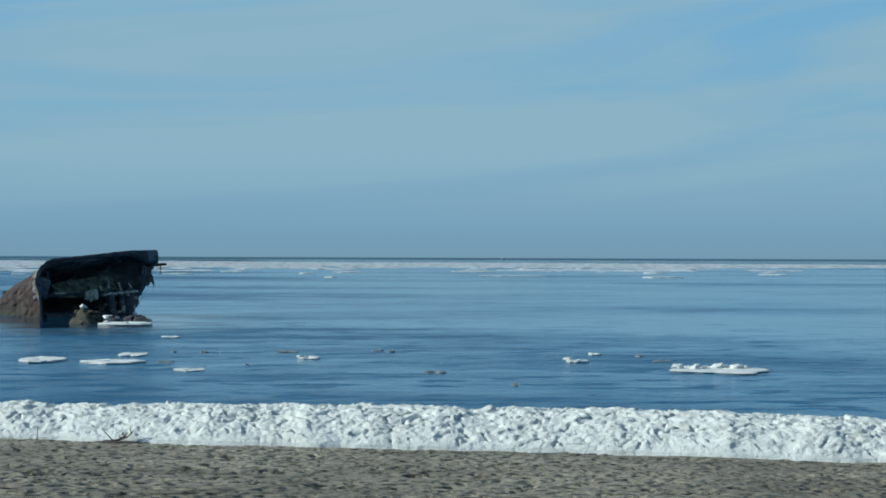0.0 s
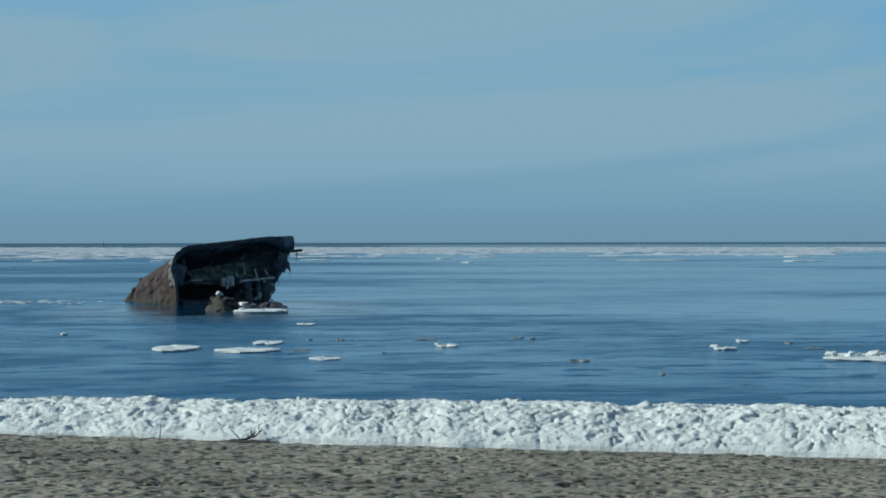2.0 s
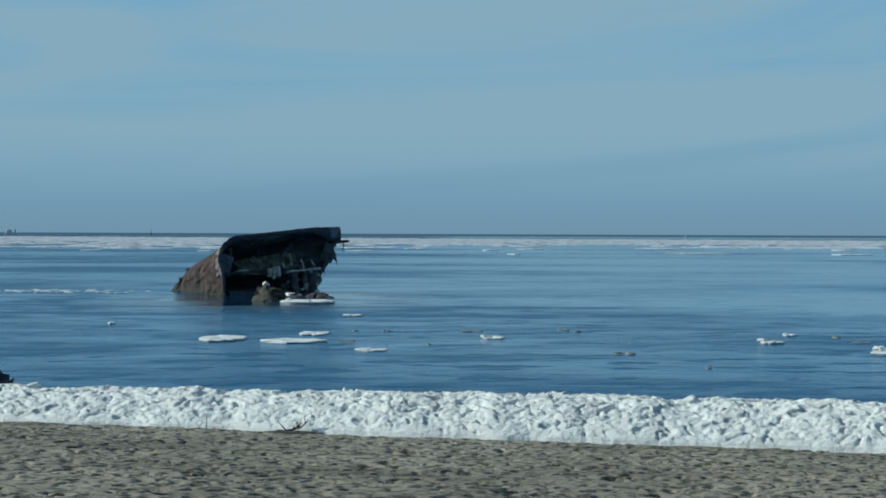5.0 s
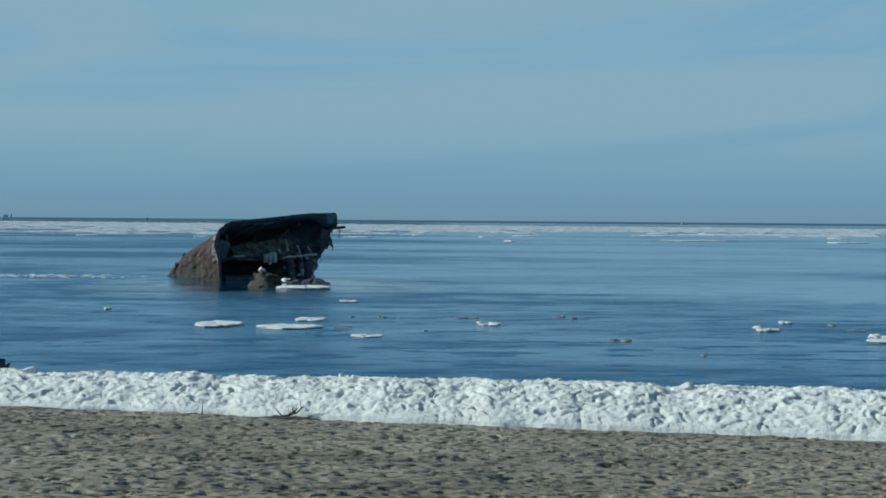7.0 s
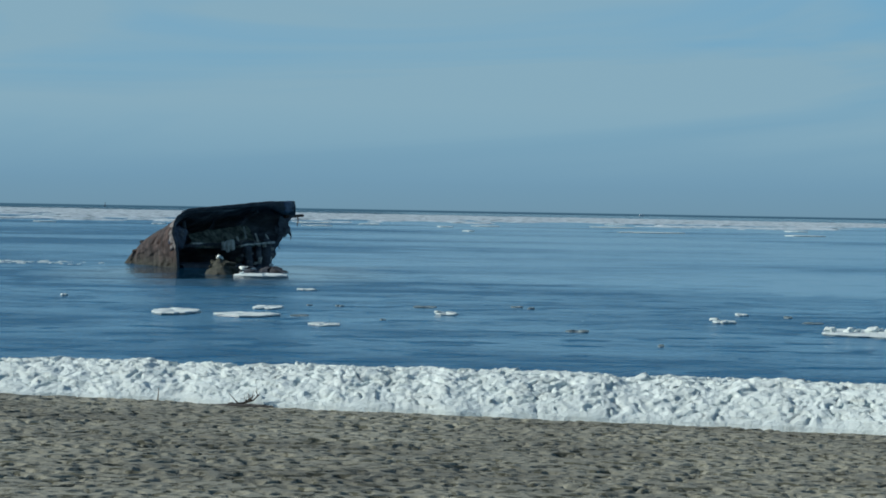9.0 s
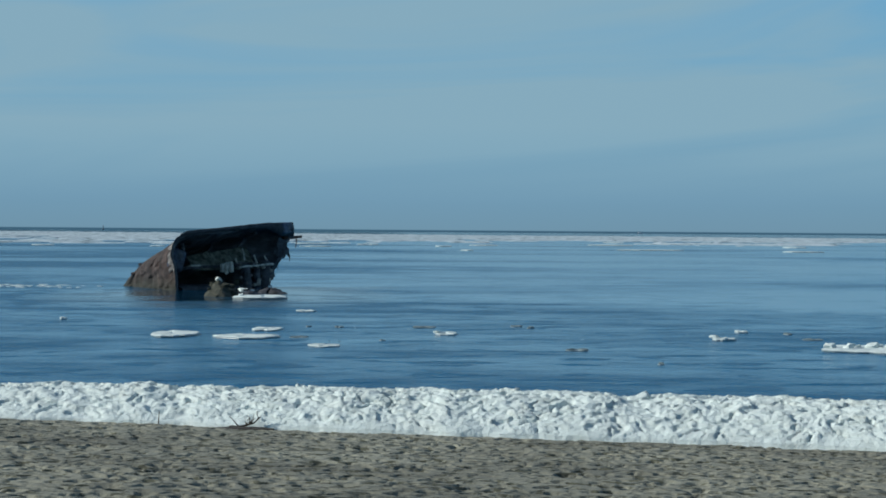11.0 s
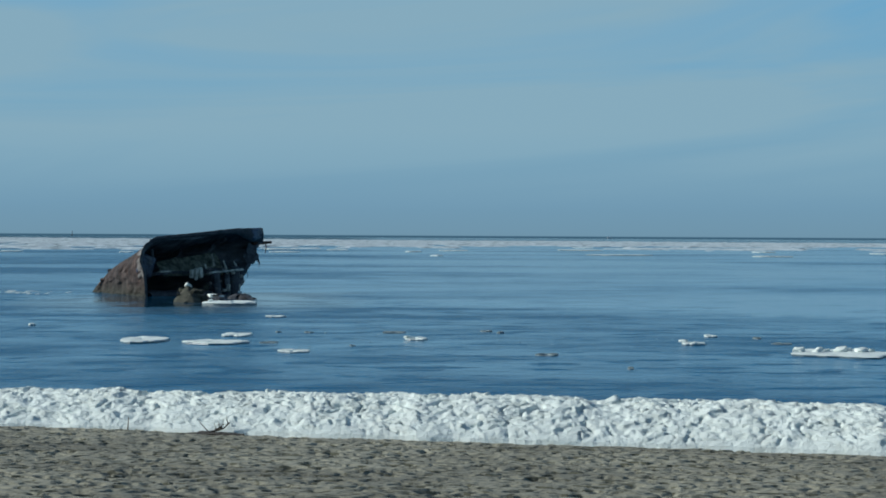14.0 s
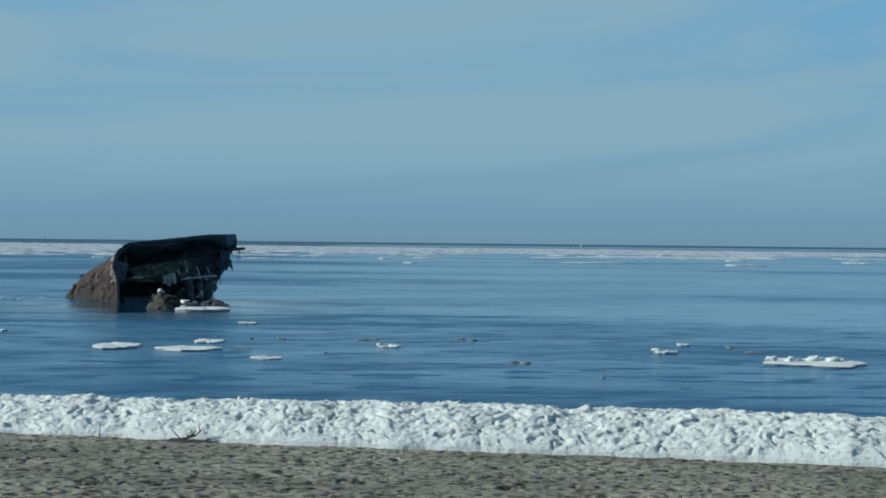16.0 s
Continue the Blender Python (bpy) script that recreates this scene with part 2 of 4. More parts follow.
def cells(x, y, seed, jitter=0.9):
    """Distance to the nearest and second nearest of scattered points, one a unit cell, and the nearest one's random value."""
    xi, yi = np.floor(x).astype(np.int64), np.floor(y).astype(np.int64)
    d1, d2, val = np.full(x.shape, 9.0), np.full(x.shape, 9.0), np.zeros(x.shape)
    for a in (-1, 0, 1):
        for b in (-1, 0, 1):
            def h(k):
                v = ((xi + a) * 374761393 + (yi + b) * 668265263 + (seed + k) * 974711) & 0xFFFFFFFF
                v = ((v ^ (v >> 13)) * 1274126177) & 0xFFFFFFFF
                return ((v ^ (v >> 16)) & 0xFFFF) / 65535.0
            px, py = xi + a + 0.5 + jitter * (h(1) - 0.5), yi + b + 0.5 + jitter * (h(2) - 0.5)
            d = np.hypot(x - px, y - py)
            near = d < d1
            d2 = np.where(near, d1, np.minimum(d2, d))
            val = np.where(near, h(3), val)
            d1 = np.where(near, d, d1)
    return d1, d2, val


def slabs(x, y, seed, tilt):
    """Broken plates: each scattered cell has a height and a tilt of its own, with sharp steps between them."""
    xi, yi = np.floor(x).astype(np.int64), np.floor(y).astype(np.int64)
    best, high = np.full(x.shape, 9.0), np.zeros(x.shape)
    for a in (-1, 0, 1):
        for b in (-1, 0, 1):
            def h(k):
                v = ((xi + a) * 374761393 + (yi + b) * 668265263 + (seed + k) * 974711) & 0xFFFFFFFF
                v = ((v ^ (v >> 13)) * 1274126177) & 0xFFFFFFFF
                return ((v ^ (v >> 16)) & 0xFFFF) / 65535.0
            dx, dy = x - (xi + a + 0.1 + 0.8 * h(1)), y - (yi + b + 0.1 + 0.8 * h(2))
            d = np.hypot(dx, dy)
            near = d < best
            high = np.where(near, h(3) - 0.5 + tilt * ((h(4) - 0.5) * dx + (h(5) - 0.5) * dy), high)
            best = np.where(near, d, best)
    return high


# ---- the beach, the snow bank along it and the sea ----
def shore(x):
    """y of the mean line of the snow bank's foot, curving a little towards the camera."""
    return 36.05 - 0.29 * np.clip(x, -120, 120) - 0.10 * np.clip(x - 2.0, 0, 60) - 0.42 * np.exp(-((x - 1.2) / 2.8) ** 2)


def bank_line(x):
    """y of the foot of the snow bank."""
    return shore(x) + 0.10 * value_noise(x * 0.7, x * 0 + 3.3, 5) + 0.06 * value_noise(x * 2.1, x * 0 + 7.7, 6)


def sand_height(x, y):
    q = y - shore(x)
    return np.where(q < 3, 1.5 - 0.052 * np.maximum(q, -45), np.maximum(1.344 - 0.16 * (q - 3), -4.0))


def tread(x, y):
    """Trampled dry sand: pits, scuffs and soft ridges."""
    h = 0.020 * value_noise(x * 0.9, y * 0.9, 11) + 0.010 * value_noise(x * 3.3, y * 3.3, 12) + 0.004 * value_noise(x * 9, y * 9, 13)
    for k, (size, deep) in enumerate(((0.27, 0.066), (0.185, 0.056), (0.125, 0.042))):
        turn = 0.12 - 0.15 * k
        u, v = (x * math.cos(turn) - y * math.sin(turn)) / (size * 1.45), (x * math.sin(turn) + y * math.cos(turn)) / (size * 1.3)
        d1, _, val = cells(u + 0.25 * value_noise(x * 5, y * 5, 30 + k), v + 0.25 * value_noise(x * 5 + 9, y * 5, 40 + k), 20 + k)
        r = 0.20 + 0.2 * val
        pit = 1 / (1 + np.exp((d1 / r - 0.85) * 15))
        rim = np.exp(-((d1 / r - 1.35) / 0.3) ** 2)
        h += np.where(val > 0.46, 0.8 * deep * (0.08 * rim - pit) * (0.35 + 0.85 * val), 0)
    return h


def axis(fine_lo, fine_hi, step, far_lo, far_hi):
    lo = fine_lo - np.geomspace(0.4, fine_lo - far_lo, 26)[::-1]
    hi = fine_hi + np.geomspace(0.4, far_hi - fine_hi, 26)
    return np.concatenate([lo, np.arange(fine_lo, fine_hi, step), hi])


xs, ys = axis(-11.0, 14.5, 0.027, -4800, 4800), axis(17.0, 39.0, 0.034, -4800, 4800)
gx, gy = np.meshgrid(xs, ys)
near = np.clip((gx + 13) / 2, 0, 1) * np.clip((16.5 - gx) / 2, 0, 1) * np.clip((gy - 15.5) / 1.5, 0, 1) * np.clip((41 - gy) / 1.5, 0, 1)
ground = grid_mesh("ground", gx, gy, sand_height(gx, gy) + near * tread(gx, gy), SAND)
tagged(ground, "pale dry beach sand pitted all over with footprints", "sand", kind="structure")

sea_bm = bmesh.new()
bmesh.ops.create_grid(sea_bm, x_segments=2, y_segments=2, size=4850)
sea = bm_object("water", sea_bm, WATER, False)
tagged(sea, "calm blue sea with faint wind lanes", "water", kind="structure")


def snow_bank():
    """A knee-high bank of broken, refrozen snow and shore ice along the beach."""
    along = np.concatenate([-13 - np.geomspace(0.15, 75, 60)[::-1], np.arange(-13, 17, 0.03), 17 + np.geomspace(0.15, 75, 60)])
    across = np.concatenate([np.linspace(0, 0.5, 90), np.linspace(0.5, 1, 40)[1:]])
    a, c = np.meshgrid(along, across)
    width = 3.6 + 0.4 * value_noise(a * 0.25, a * 0 + 1, 50)
    high = 0.61 + 0.05 * np.clip((a + 1) / 6, 0, 1.3) + 0.05 * value_noise(a * 0.5, a * 0 + 5, 51) + 0.05 * value_noise(a * 1.7, a * 0 + 5, 52)
    body = np.clip(np.minimum(c / 0.42, (1 - c) / 0.5), 0, 1)
    body = np.sin(body * math.pi / 2) ** 0.75
    q = c * width
    x = a + 0.0 * c
    y = bank_line(a) - 0.05 + q
    s = q * 1.35
    w1, w2 = value_noise(a * 3.1, s * 3.1, 53), value_noise(a * 3.1 + 40, s * 3.1, 54)
    lump = 0.050 * slabs(a * 2.2 + 0.35 * w1, s * 3.6 + 0.35 * w2, 60, 1.2) + 0.026 * slabs(a * 5.6 + 0.3 * w2, s * 6.4 + 0.3 * w1, 61, 1.8)
    lump += 0.022 * value_noise(a * 1.5, s * 1.5, 58) + 0.016 * value_noise(a * 5, s * 5, 59) + 0.014 * value_noise(a * 11, s * 11, 55)
    lump += 0.012 * value_noise(a * 21, s * 21, 62)
    n1 = value_noise(a * 2.3 + 0.5 * w1, s * 3.6 + 0.5 * w2 + 0.5 * a, 57)
    crack = np.clip(1 - np.abs(n1) / 0.10, 0, 1) * np.clip(value_noise(a * 1.7, s * 1.9, 63) * 2.2, 0, 1)
    n2 = value_noise(a * 4.1 + 0.5 * w2, s * 6.1 + 0.5 * w1 - 1.3 * a, 65)
    crack += 0.8 * np.clip(1 - np.abs(n2) / 0.11, 0, 1) * np.clip(value_noise(a * 2.3 + 9, s * 2.6, 66) * 2.4, 0, 1)
    hole = np.clip(value_noise(a * 4.4 + 0.8 * w1, s * 6.0 + 0.8 * w2, 64) + 0.4 * w1 - 0.52, 0, 1)
    lump = lump - 0.10 * crack - 0.045 * hole
    edge = np.clip(np.minimum(c / 0.06, (1 - c) / 0.06), 0, 1)
    z = sand_height(x, y) * 0 + 1.47 - 0.09 * np.maximum(q - 1.8, 0) + high * body + lump * edge * (0.5 + 0.5 * body)
    z = np.where(c < 0.012, 1.25, z)
    z = np.where(c > 0.99, 0.3, z)
    y = y - lump * edge * 0.6 * (c < 0.5)
    bank = grid_mesh("snow_bank", x, y, z, SNOW)
    tagged(bank, "knee-high bank of lumpy refrozen white snow along the beach", "snow bank", kind="structure")


snow_bank()


# ---- the wreck: the broken-off stern of a concrete ship, tipped over in the shallows ----
def tube(bm, points, r0, r1=None, sides=7):
    """A tapering bent rod through the points."""
    r1 = r0 if r1 is None else r1
    pts = [Vector(p) for p in points]
    rings = []
    for i, p in enumerate(pts):
        d = (pts[min(i + 1, len(pts) - 1)] - pts[max(i - 1, 0)]).normalized()
        side = d.cross(Vector((0.13, 0.21, 0.97)) if abs(d.z) < 0.9 else Vector((1, 0, 0))).normalized()
        up = side.cross(d)
        r = (r0 + (r1 - r0) * i / (len(pts) - 1)) * (1 + 0.35 * noise.noise(p * 3.1))
        rings.append([bm.verts.new(p + (side * math.cos(a) + up * math.sin(a)) * r) for a in (k * 2 * math.pi / sides for k in range(sides))])
    for a, b in zip(rings, rings[1:]):
        for k in range(sides):
            bm.faces.new((a[k], a[(k + 1) % sides], b[(k + 1) % sides], b[k]))
    bm.faces.new(rings[0][::-1])
    bm.faces.new(rings[-1])


def chunk(bm, m, seed, rough=0.25, cuts=3, freq=1.3, rounded=0.35):
    """A broken lump: a rounded box with uneven faces, at the pose m (its size is 1)."""
    tmp = bmesh.new()
    bmesh.ops.create_cube(tmp, size=1)
    bmesh.ops.subdivide_edges(tmp, edges=tmp.edges[:], cuts=cuts, use_grid_fill=True)
    for v in tmp.verts:
        p = v.co.copy()
        p = p.lerp(p.normalized() * 0.6, rounded)
        n = noise.noise_vector(p * freq * 2 + Vector((seed * 3.7, seed * 1.3, seed)))
        n2 = noise.noise_vector(p * freq * 5 + Vector((seed, seed * 2.1, 4)))
        v.co = m @ (p + n * rough + n2 * rough * 0.4)
    me = bpy.data.meshes.new("lump")
    tmp.to_mesh(me)
    tmp.free()
    bm.from_mesh(me)
    bpy.data.meshes.remove(me)


def hull_materials():
    k = Mat("rust_stained_concrete", 0.9)
    wide = k.noise(0.7, 6, 0.72, (1, 1, 0.6))
    rust = k.ramp(wide, [(0.38, (0.026, 0.021, 0.020)), (0.46, (0.095, 0.056, 0.046)), (0.53, (0.135, 0.088, 0.076)), (0.62, (0.26, 0.215, 0.20))])
    runs = k.ramp(k.noise(1.9, 6, 0.75, (1, 1, 0.5)), [(0.36, (0.35, 0.33, 0.32)), (0.60, (0.9, 0.87, 0.85))])
    tide = k.add("ShaderNodeSeparateXYZ")
    k.link(k.c.outputs["Object"], tide.inputs[0])
    wet = k.span(k.sum(tide.outputs["Z"], k.sum(k.noise(1.2, 5, 0.7), 1.6, "MULTIPLY")), 0.9, 1.9, 0.9, 0.0)
    dark_mottle = k.span(k.noise(0.5, 5, 0.7, (1, 1, 0.8)), 0.42, 0.58, 0.0, 0.8)
    skin_tone = k.mix(dark_mottle, k.mix(1.0, rust, runs, "MULTIPLY"), (0.030, 0.026, 0.026))
    k.colour(k.mix(wet, skin_tone, (0.040, 0.042, 0.030)))
    k.bump(k.noise(1.6, 6, 0.7), 1.0, 0.35).bump(k.noise(7, 4, 0.7), 0.6, 0.06)
    outer = k.m
    # dark grey with the sky's bluish reflection put into the base colour
    k = Mat("bluish_dark_concrete", 0.55)
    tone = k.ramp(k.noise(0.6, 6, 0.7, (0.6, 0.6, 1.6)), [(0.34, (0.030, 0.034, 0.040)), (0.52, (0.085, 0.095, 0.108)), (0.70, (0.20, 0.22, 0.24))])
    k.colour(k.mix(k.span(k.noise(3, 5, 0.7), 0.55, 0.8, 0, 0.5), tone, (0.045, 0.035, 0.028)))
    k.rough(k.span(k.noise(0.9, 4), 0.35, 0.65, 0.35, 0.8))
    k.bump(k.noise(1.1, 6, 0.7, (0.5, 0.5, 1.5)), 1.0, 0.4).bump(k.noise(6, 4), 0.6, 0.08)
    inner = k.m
    # pale concrete; sunlight on the stumps is put in as extra whiteness
    k = Mat("sunlit_pale_concrete", 0.9)
    k.colour(k.ramp(k.noise(2.0, 6, 0.7), [(0.34, (0.20, 0.19, 0.15)), (0.46, (0.48, 0.46, 0.39)), (0.66, (0.74, 0.72, 0.64))]))
    k.bump(k.noise(5, 5, 0.7), 0.8, 0.06)
    pale = k.m
    k = Mat("worn_grey_concrete", 0.9)
    k.colour(k.ramp(k.noise(1.4, 6, 0.7), [(0.32, (0.13, 0.115, 0.11)), (0.48, (0.19, 0.175, 0.165)), (0.66, (0.26, 0.245, 0.235))]))
    k.bump(k.noise(4, 5, 0.7), 0.9, 0.1)
    worn = k.m
    # blue-grey of sky light on the concrete, put into the base colour
    k = Mat("skylit_blue_concrete", 0.3)
    k.colour(k.ramp(k.noise(0.9, 6, 0.7), [(0.42, (0.014, 0.020, 0.034)), (0.62, (0.066, 0.098, 0.170))]))
    k.bump(k.noise(1.5, 5, 0.7), 1.0, 0.2)
    sheen = k.m
    k = Mat("near_black_concrete", 0.7)
    k.colour(k.ramp(k.noise(1.3, 6, 0.72), [(0.36, (0.020, 0.021, 0.025)), (0.54, (0.045, 0.048, 0.056)), (0.72, (0.11, 0.112, 0.12))]))
    k.bump(k.noise(3, 6, 0.7), 1.0, 0.15)
    black = k.m
    k = Mat("sea_weed_crust", 0.8)
    k.colour(k.ramp(k.noise(2.6, 6, 0.7), [(0.34, (0.018, 0.021, 0.014)), (0.5, (0.055, 0.056, 0.036)), (0.70, (0.125, 0.118, 0.080))]))
    k.bump(k.noise(6, 6, 0.75), 1.0, 0.15)
    weed = k.m
    k = Mat("rusted_iron", 0.85, 0.2)
    k.colour(k.ramp(k.noise(9, 5, 0.7), [(0.35, (0.030, 0.018, 0.013)), (0.6, (0.11, 0.05, 0.03))]))
    iron = k.m
    # weed green, paled to put the back wall's light into the colour
    k = Mat("lit_stained_concrete", 0.85)
    green = k.ramp(k.noise(0.9, 6, 0.7, (1, 1, 1.8)), [(0.37, (0.060, 0.070, 0.054)), (0.49, (0.20, 0.22, 0.165)), (0.62, (0.42, 0.435, 0.34))])
    k.colour(k.mix(k.span(k.noise(3.2, 5, 0.7), 0.50, 0.66, 0, 0.8), green, (0.022, 0.022, 0.022)))
    k.bump(k.noise(3, 6, 0.7), 1.0, 0.18)
    stained = k.m
    return outer, inner, pale, weed, iron, worn, sheen, black, stained


ICE = snow_material("floe_snow", 0.15)
HULL, INNER, PALE, WEED, IRON, WORN, SHEEN, BLACK, LIT_STAINED = hull_materials()
FACE = Vector((-17.84, 167.0, 0.0))
ALONG, INTO = Vector((0.5196, 0.8544, 0)), Vector((-0.8544, 0.5196, 0))


def spot(s, w, z):
    """A place of the wreck: s along the broken face, w into the hull, z up."""
    return ALONG * s + INTO * w + Vector((0, 0, z))


def rim_profile():
    """The outline of the broken face, from the near waterline over the top to the far waterline."""
    left = [(0.2, -1.6), (0.16, -0.1), (-0.11, 1.18), (-0.16, 1.8), (-0.5, 2.5), (-0.63, 2.96), (-0.38, 3.57), (0.11, 4.19), (0.87, 4.62)]
    top = [(2.66, 4.81), (4.75, 4.93), (7.98, 5.17), (10.46, 5.36), (13.0, 5.52), (16.3, 5.57)]
    right = [(16.75, 5.1), (16.9, 4.6), (16.2, 4.1), (15.5, 3.6), (15.9, 2.8), (15.0, 2.75), (14.5, 2.05), (14.07, 1.39), (13.6, 0.8), (13.36, 0.0), (13.2, -1.6)]
    keys = np.array(left + top + right)
    run = np.concatenate([[0], np.cumsum(np.hypot(*np.diff(keys, axis=0).T))])
    at = np.linspace(0, run[-1], 230)
    s, z = np.interp(at, run, keys[:, 0]), np.interp(at, run, keys[:, 1])
    torn = np.clip((at - run[14]) / 1.5, 0, 1) * np.clip((z + 0.5), 0, 1)
    fine = 0.05 + 0.16 * torn
    s = s + fine * value_noise(at * 3.1, at * 0 + 2, 81) + 0.4 * fine * value_noise(at * 8, at * 0 + 2, 82)
    z = z + 0.5 * fine * value_noise(at * 2.7, at * 0 + 5, 83)
    kern = np.ones(25) / 25
    pad = lambda v: np.convolve(np.pad(v, 12, mode="edge"), kern, mode="valid")
    return s, z, torn, pad(s), pad(z)


def wreck():
    base = new("shipwreck")
    base.location = FACE
    tagged(base, "broken stern of a rust-stained concrete ship lying tilted in shallow sea", "shipwreck")
    s, z, torn, soft_s, soft_z = rim_profile()
    n = len(s)
    tip_s, tip_w, tip_z = 7.7, 11.9, -0.5
    mid_s, mid_z = 7.0, 1.8

    def loft(depths, shrink):
        """Rings from the face towards the sunken end; shrink: how far inside the outer skin."""
        rings = []
        for t in depths:
            r = 1 - t
            b = min(1.0, t / 0.12)
            fs, fz = s * (1 - b) + soft_s * b, z * (1 - b) + soft_z * b
            ss, zz = fs * r + tip_s * t, fz * r + tip_z * t + 0.60 * math.sin(math.pi * t ** 1.4) * np.clip(z / 3, 0, 1)
            dist = np.hypot(ss - (mid_s * r + tip_s * t), zz - (mid_z * r + tip_z * t)) + 1e-6
            k = np.clip(shrink / dist, -0.8, 0.8)
            ss, zz = ss + (mid_s * r + tip_s * t - ss) * k, zz + (mid_z * r + tip_z * t - zz) * k
            wave = (0.15 * value_noise(ss * 0.9, zz * 0.9 + t * 9, 84) + 0.13 * value_noise(ss * 2.3, zz * 2.3 + t * 21, 86) + 0.06 * value_noise(ss * 5.1, zz * 5.1 + t * 40, 87)) * (t > 0.02)
            w = tip_w * t + (0.18 * value_noise(np.arange(n) * 0.21, s * 0, 85) * (0.3 + torn)) * (t < 0.02)
            rings.append([spot(a, b, c) for a, b, c in zip(ss + wave, w + 0 * ss, zz + wave)])
        return rings

    def skin(name, rings, material, label, flip=False, cap=False):
        bm = bmesh.new()
        vs = [[bm.verts.new(p) for p in ring] for ring in rings]
        for a, b in zip(vs, vs[1:]):
            for i in range(n - 1):
                q = (a[i], b[i], b[i + 1], a[i + 1])
                bm.faces.new(q[::-1] if flip else q)
        return part(name, bm, material, base, label)

    depths = [0, 0.01, 0.03] + [0.06 + 0.925 * i / 30 for i in range(31)]
    skin("hull_side", loft(depths, 0.0), HULL, "rust-brown weathered concrete side")
    skin("hull_lining", loft(depths[1:26], 0.42), INNER, "dark bluish inner side", True)
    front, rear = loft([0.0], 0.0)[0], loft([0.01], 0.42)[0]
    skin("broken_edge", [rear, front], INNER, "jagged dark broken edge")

    # pale worn band along the near rim, its inner edge eaten away unevenly
    bm = bmesh.new()
    outer = loft([0.002, 0.012, 0.025, 0.04, 0.058, 0.075], -0.035)
    first, last = 22, 92
    vs = []
    for r, ring in enumerate(outer):
        vs.append([bm.verts.new(p + INTO * (0.28 * r / 5 * noise.noise((i * 0.31, 4, 0)))) for i, p in enumerate(ring[first:last])])
    for a, b in zip(vs, vs[1:]):
        for i in range(len(a) - 1):
            bm.faces.new((a[i], b[i], b[i + 1], a[i + 1]))
    part("rim_band", bm, WORN, base, "pale bare concrete along the rim")

    # crumbled lumps along the ridge and at the sunken end of the side
    for t, i, size in ((0.66, 56, 0.34), (0.74, 40, 0.26)):
        bm = bmesh.new()
        at = loft([t], 0.0)[0][i]
        chunk(bm, Matrix.Translation(at) @ pose(0, 0, 0, 20 * t * i % 30, i % 25, i * 7) @ Matrix.Diagonal((size * 1.5, size * 1.1, size * 0.7, 1)), i, 0.25, 4, 1.7, 0.4)
        part("concrete_lump", bm, HULL, base, "", False)

    # heavy rolled deck edge along the top, swelling towards its free end
    bm = bmesh.new()
    cuts, around = 60, 10
    rows = []
    for i in range(cuts):
        t = i / (cuts - 1)
        a = 0.8 + 15.7 * t
        top = float(np.interp(a, (0.8, 1.6, 4.75, 7.98, 10.46, 13.0, 16.8), (4.56, 4.80, 5.00, 5.20, 5.38, 5.54, 5.61))) + 0.035 * noise.noise((a * 1.1, 0, 0)) + 0.02 * noise.noise((a * 3.7, 2, 0))
        swell = min(1.0, max(0.0, (a - 11.0) / 4.0))
        deep = 0.30 + 0.20 * t + 0.75 * swell * swell + 0.06 * noise.noise((a * 0.9, 3, 0))
        thick = 0.22 + 0.25 * min(1, t * 2) + 0.22 * swell
        ring = []
        for k in range(around):
            ang = 2 * math.pi * k / around
            w = 0.10 + 0.5 * thick * math.cos(ang) * (1 + 0.10 * noise.noise((a * 1.9, k, 1)))
            h = top - deep / 2 + deep / 2 * math.sin(ang) + 0.03 * noise.noise((a * 2.3, k * 0.7, 5)) * (k != 2 and k != 3)
            ring.append(bm.verts.new(spot(a + (7.7 - a) * max(w, 0) / 12.2 + (0.10 * noise.noise((k, 8, 8)) if i == cuts - 1 else 0), w, h)))
        rows.append(ring)
    for a, b in zip(rows, rows[1:]):
        for k in range(around):
            bm.faces.new((a[k], a[(k + 1) % around], b[(k + 1) % around], b[k]))
    bm.faces.new(rows[0][::-1])
    bm.faces.new(rows[-1])
    bmesh.ops.recalc_face_normals(bm, faces=bm.faces)
    deck_edge = part("deck_edge", bm, BLACK, base, "heavy near-black rolled deck edge")
    bm = bmesh.new()
    chunk(bm, Matrix.Translation(spot(16.50, 0.22, 4.98)) @ pose(0, 0, 0, 0, 0, 58) @ Matrix.Diagonal((0.36, 0.60, 1.12, 1)), 21, 0.10, 4, 1.5, 0.45)
    part("broken_end", bm, HULL, deck_edge, "rust-red broken end")
    # facet of the free end, its sky light put into the blue-grey colour
    bm = bmesh.new()
    chunk(bm, Matrix.Translation(spot(15.5, 0.0, 5.05)) @ pose(0, 0, 0, 0, -6, 58) @ Matrix.Diagonal((1.5, 0.5, 0.95, 1)), 23, 0.08, 5, 1.1, 0.5)
    part("skylit_facet", bm, SHEEN, deck_edge, "bluish-grey facet, sky light put into its colour")

    # broken inner deck with a ragged front, half-way up
    bm = bmesh.new()
    rows = []
    for i in range(60):
        a = 0.75 + 12.2 * i / 59
        w0 = 0.8 + 0.5 * noise.noise((a * 0.8, 1, 0)) + 0.25 * noise.noise((a * 3, 1, 0))
        h = 1.95 + 0.10 * noise.noise((a * 0.5, 9, 0)) + 0.03 * (a - 6)
        rows.append([bm.verts.new(spot(a + k, w, y)) for k, w, y in ((0, w0, h), ((7.7 - a) * 0.45, 4.2, h + 0.1), ((7.7 - a) * 0.45, 4.2, h - 0.2), (0, w0 + 0.12, h - 0.22))])
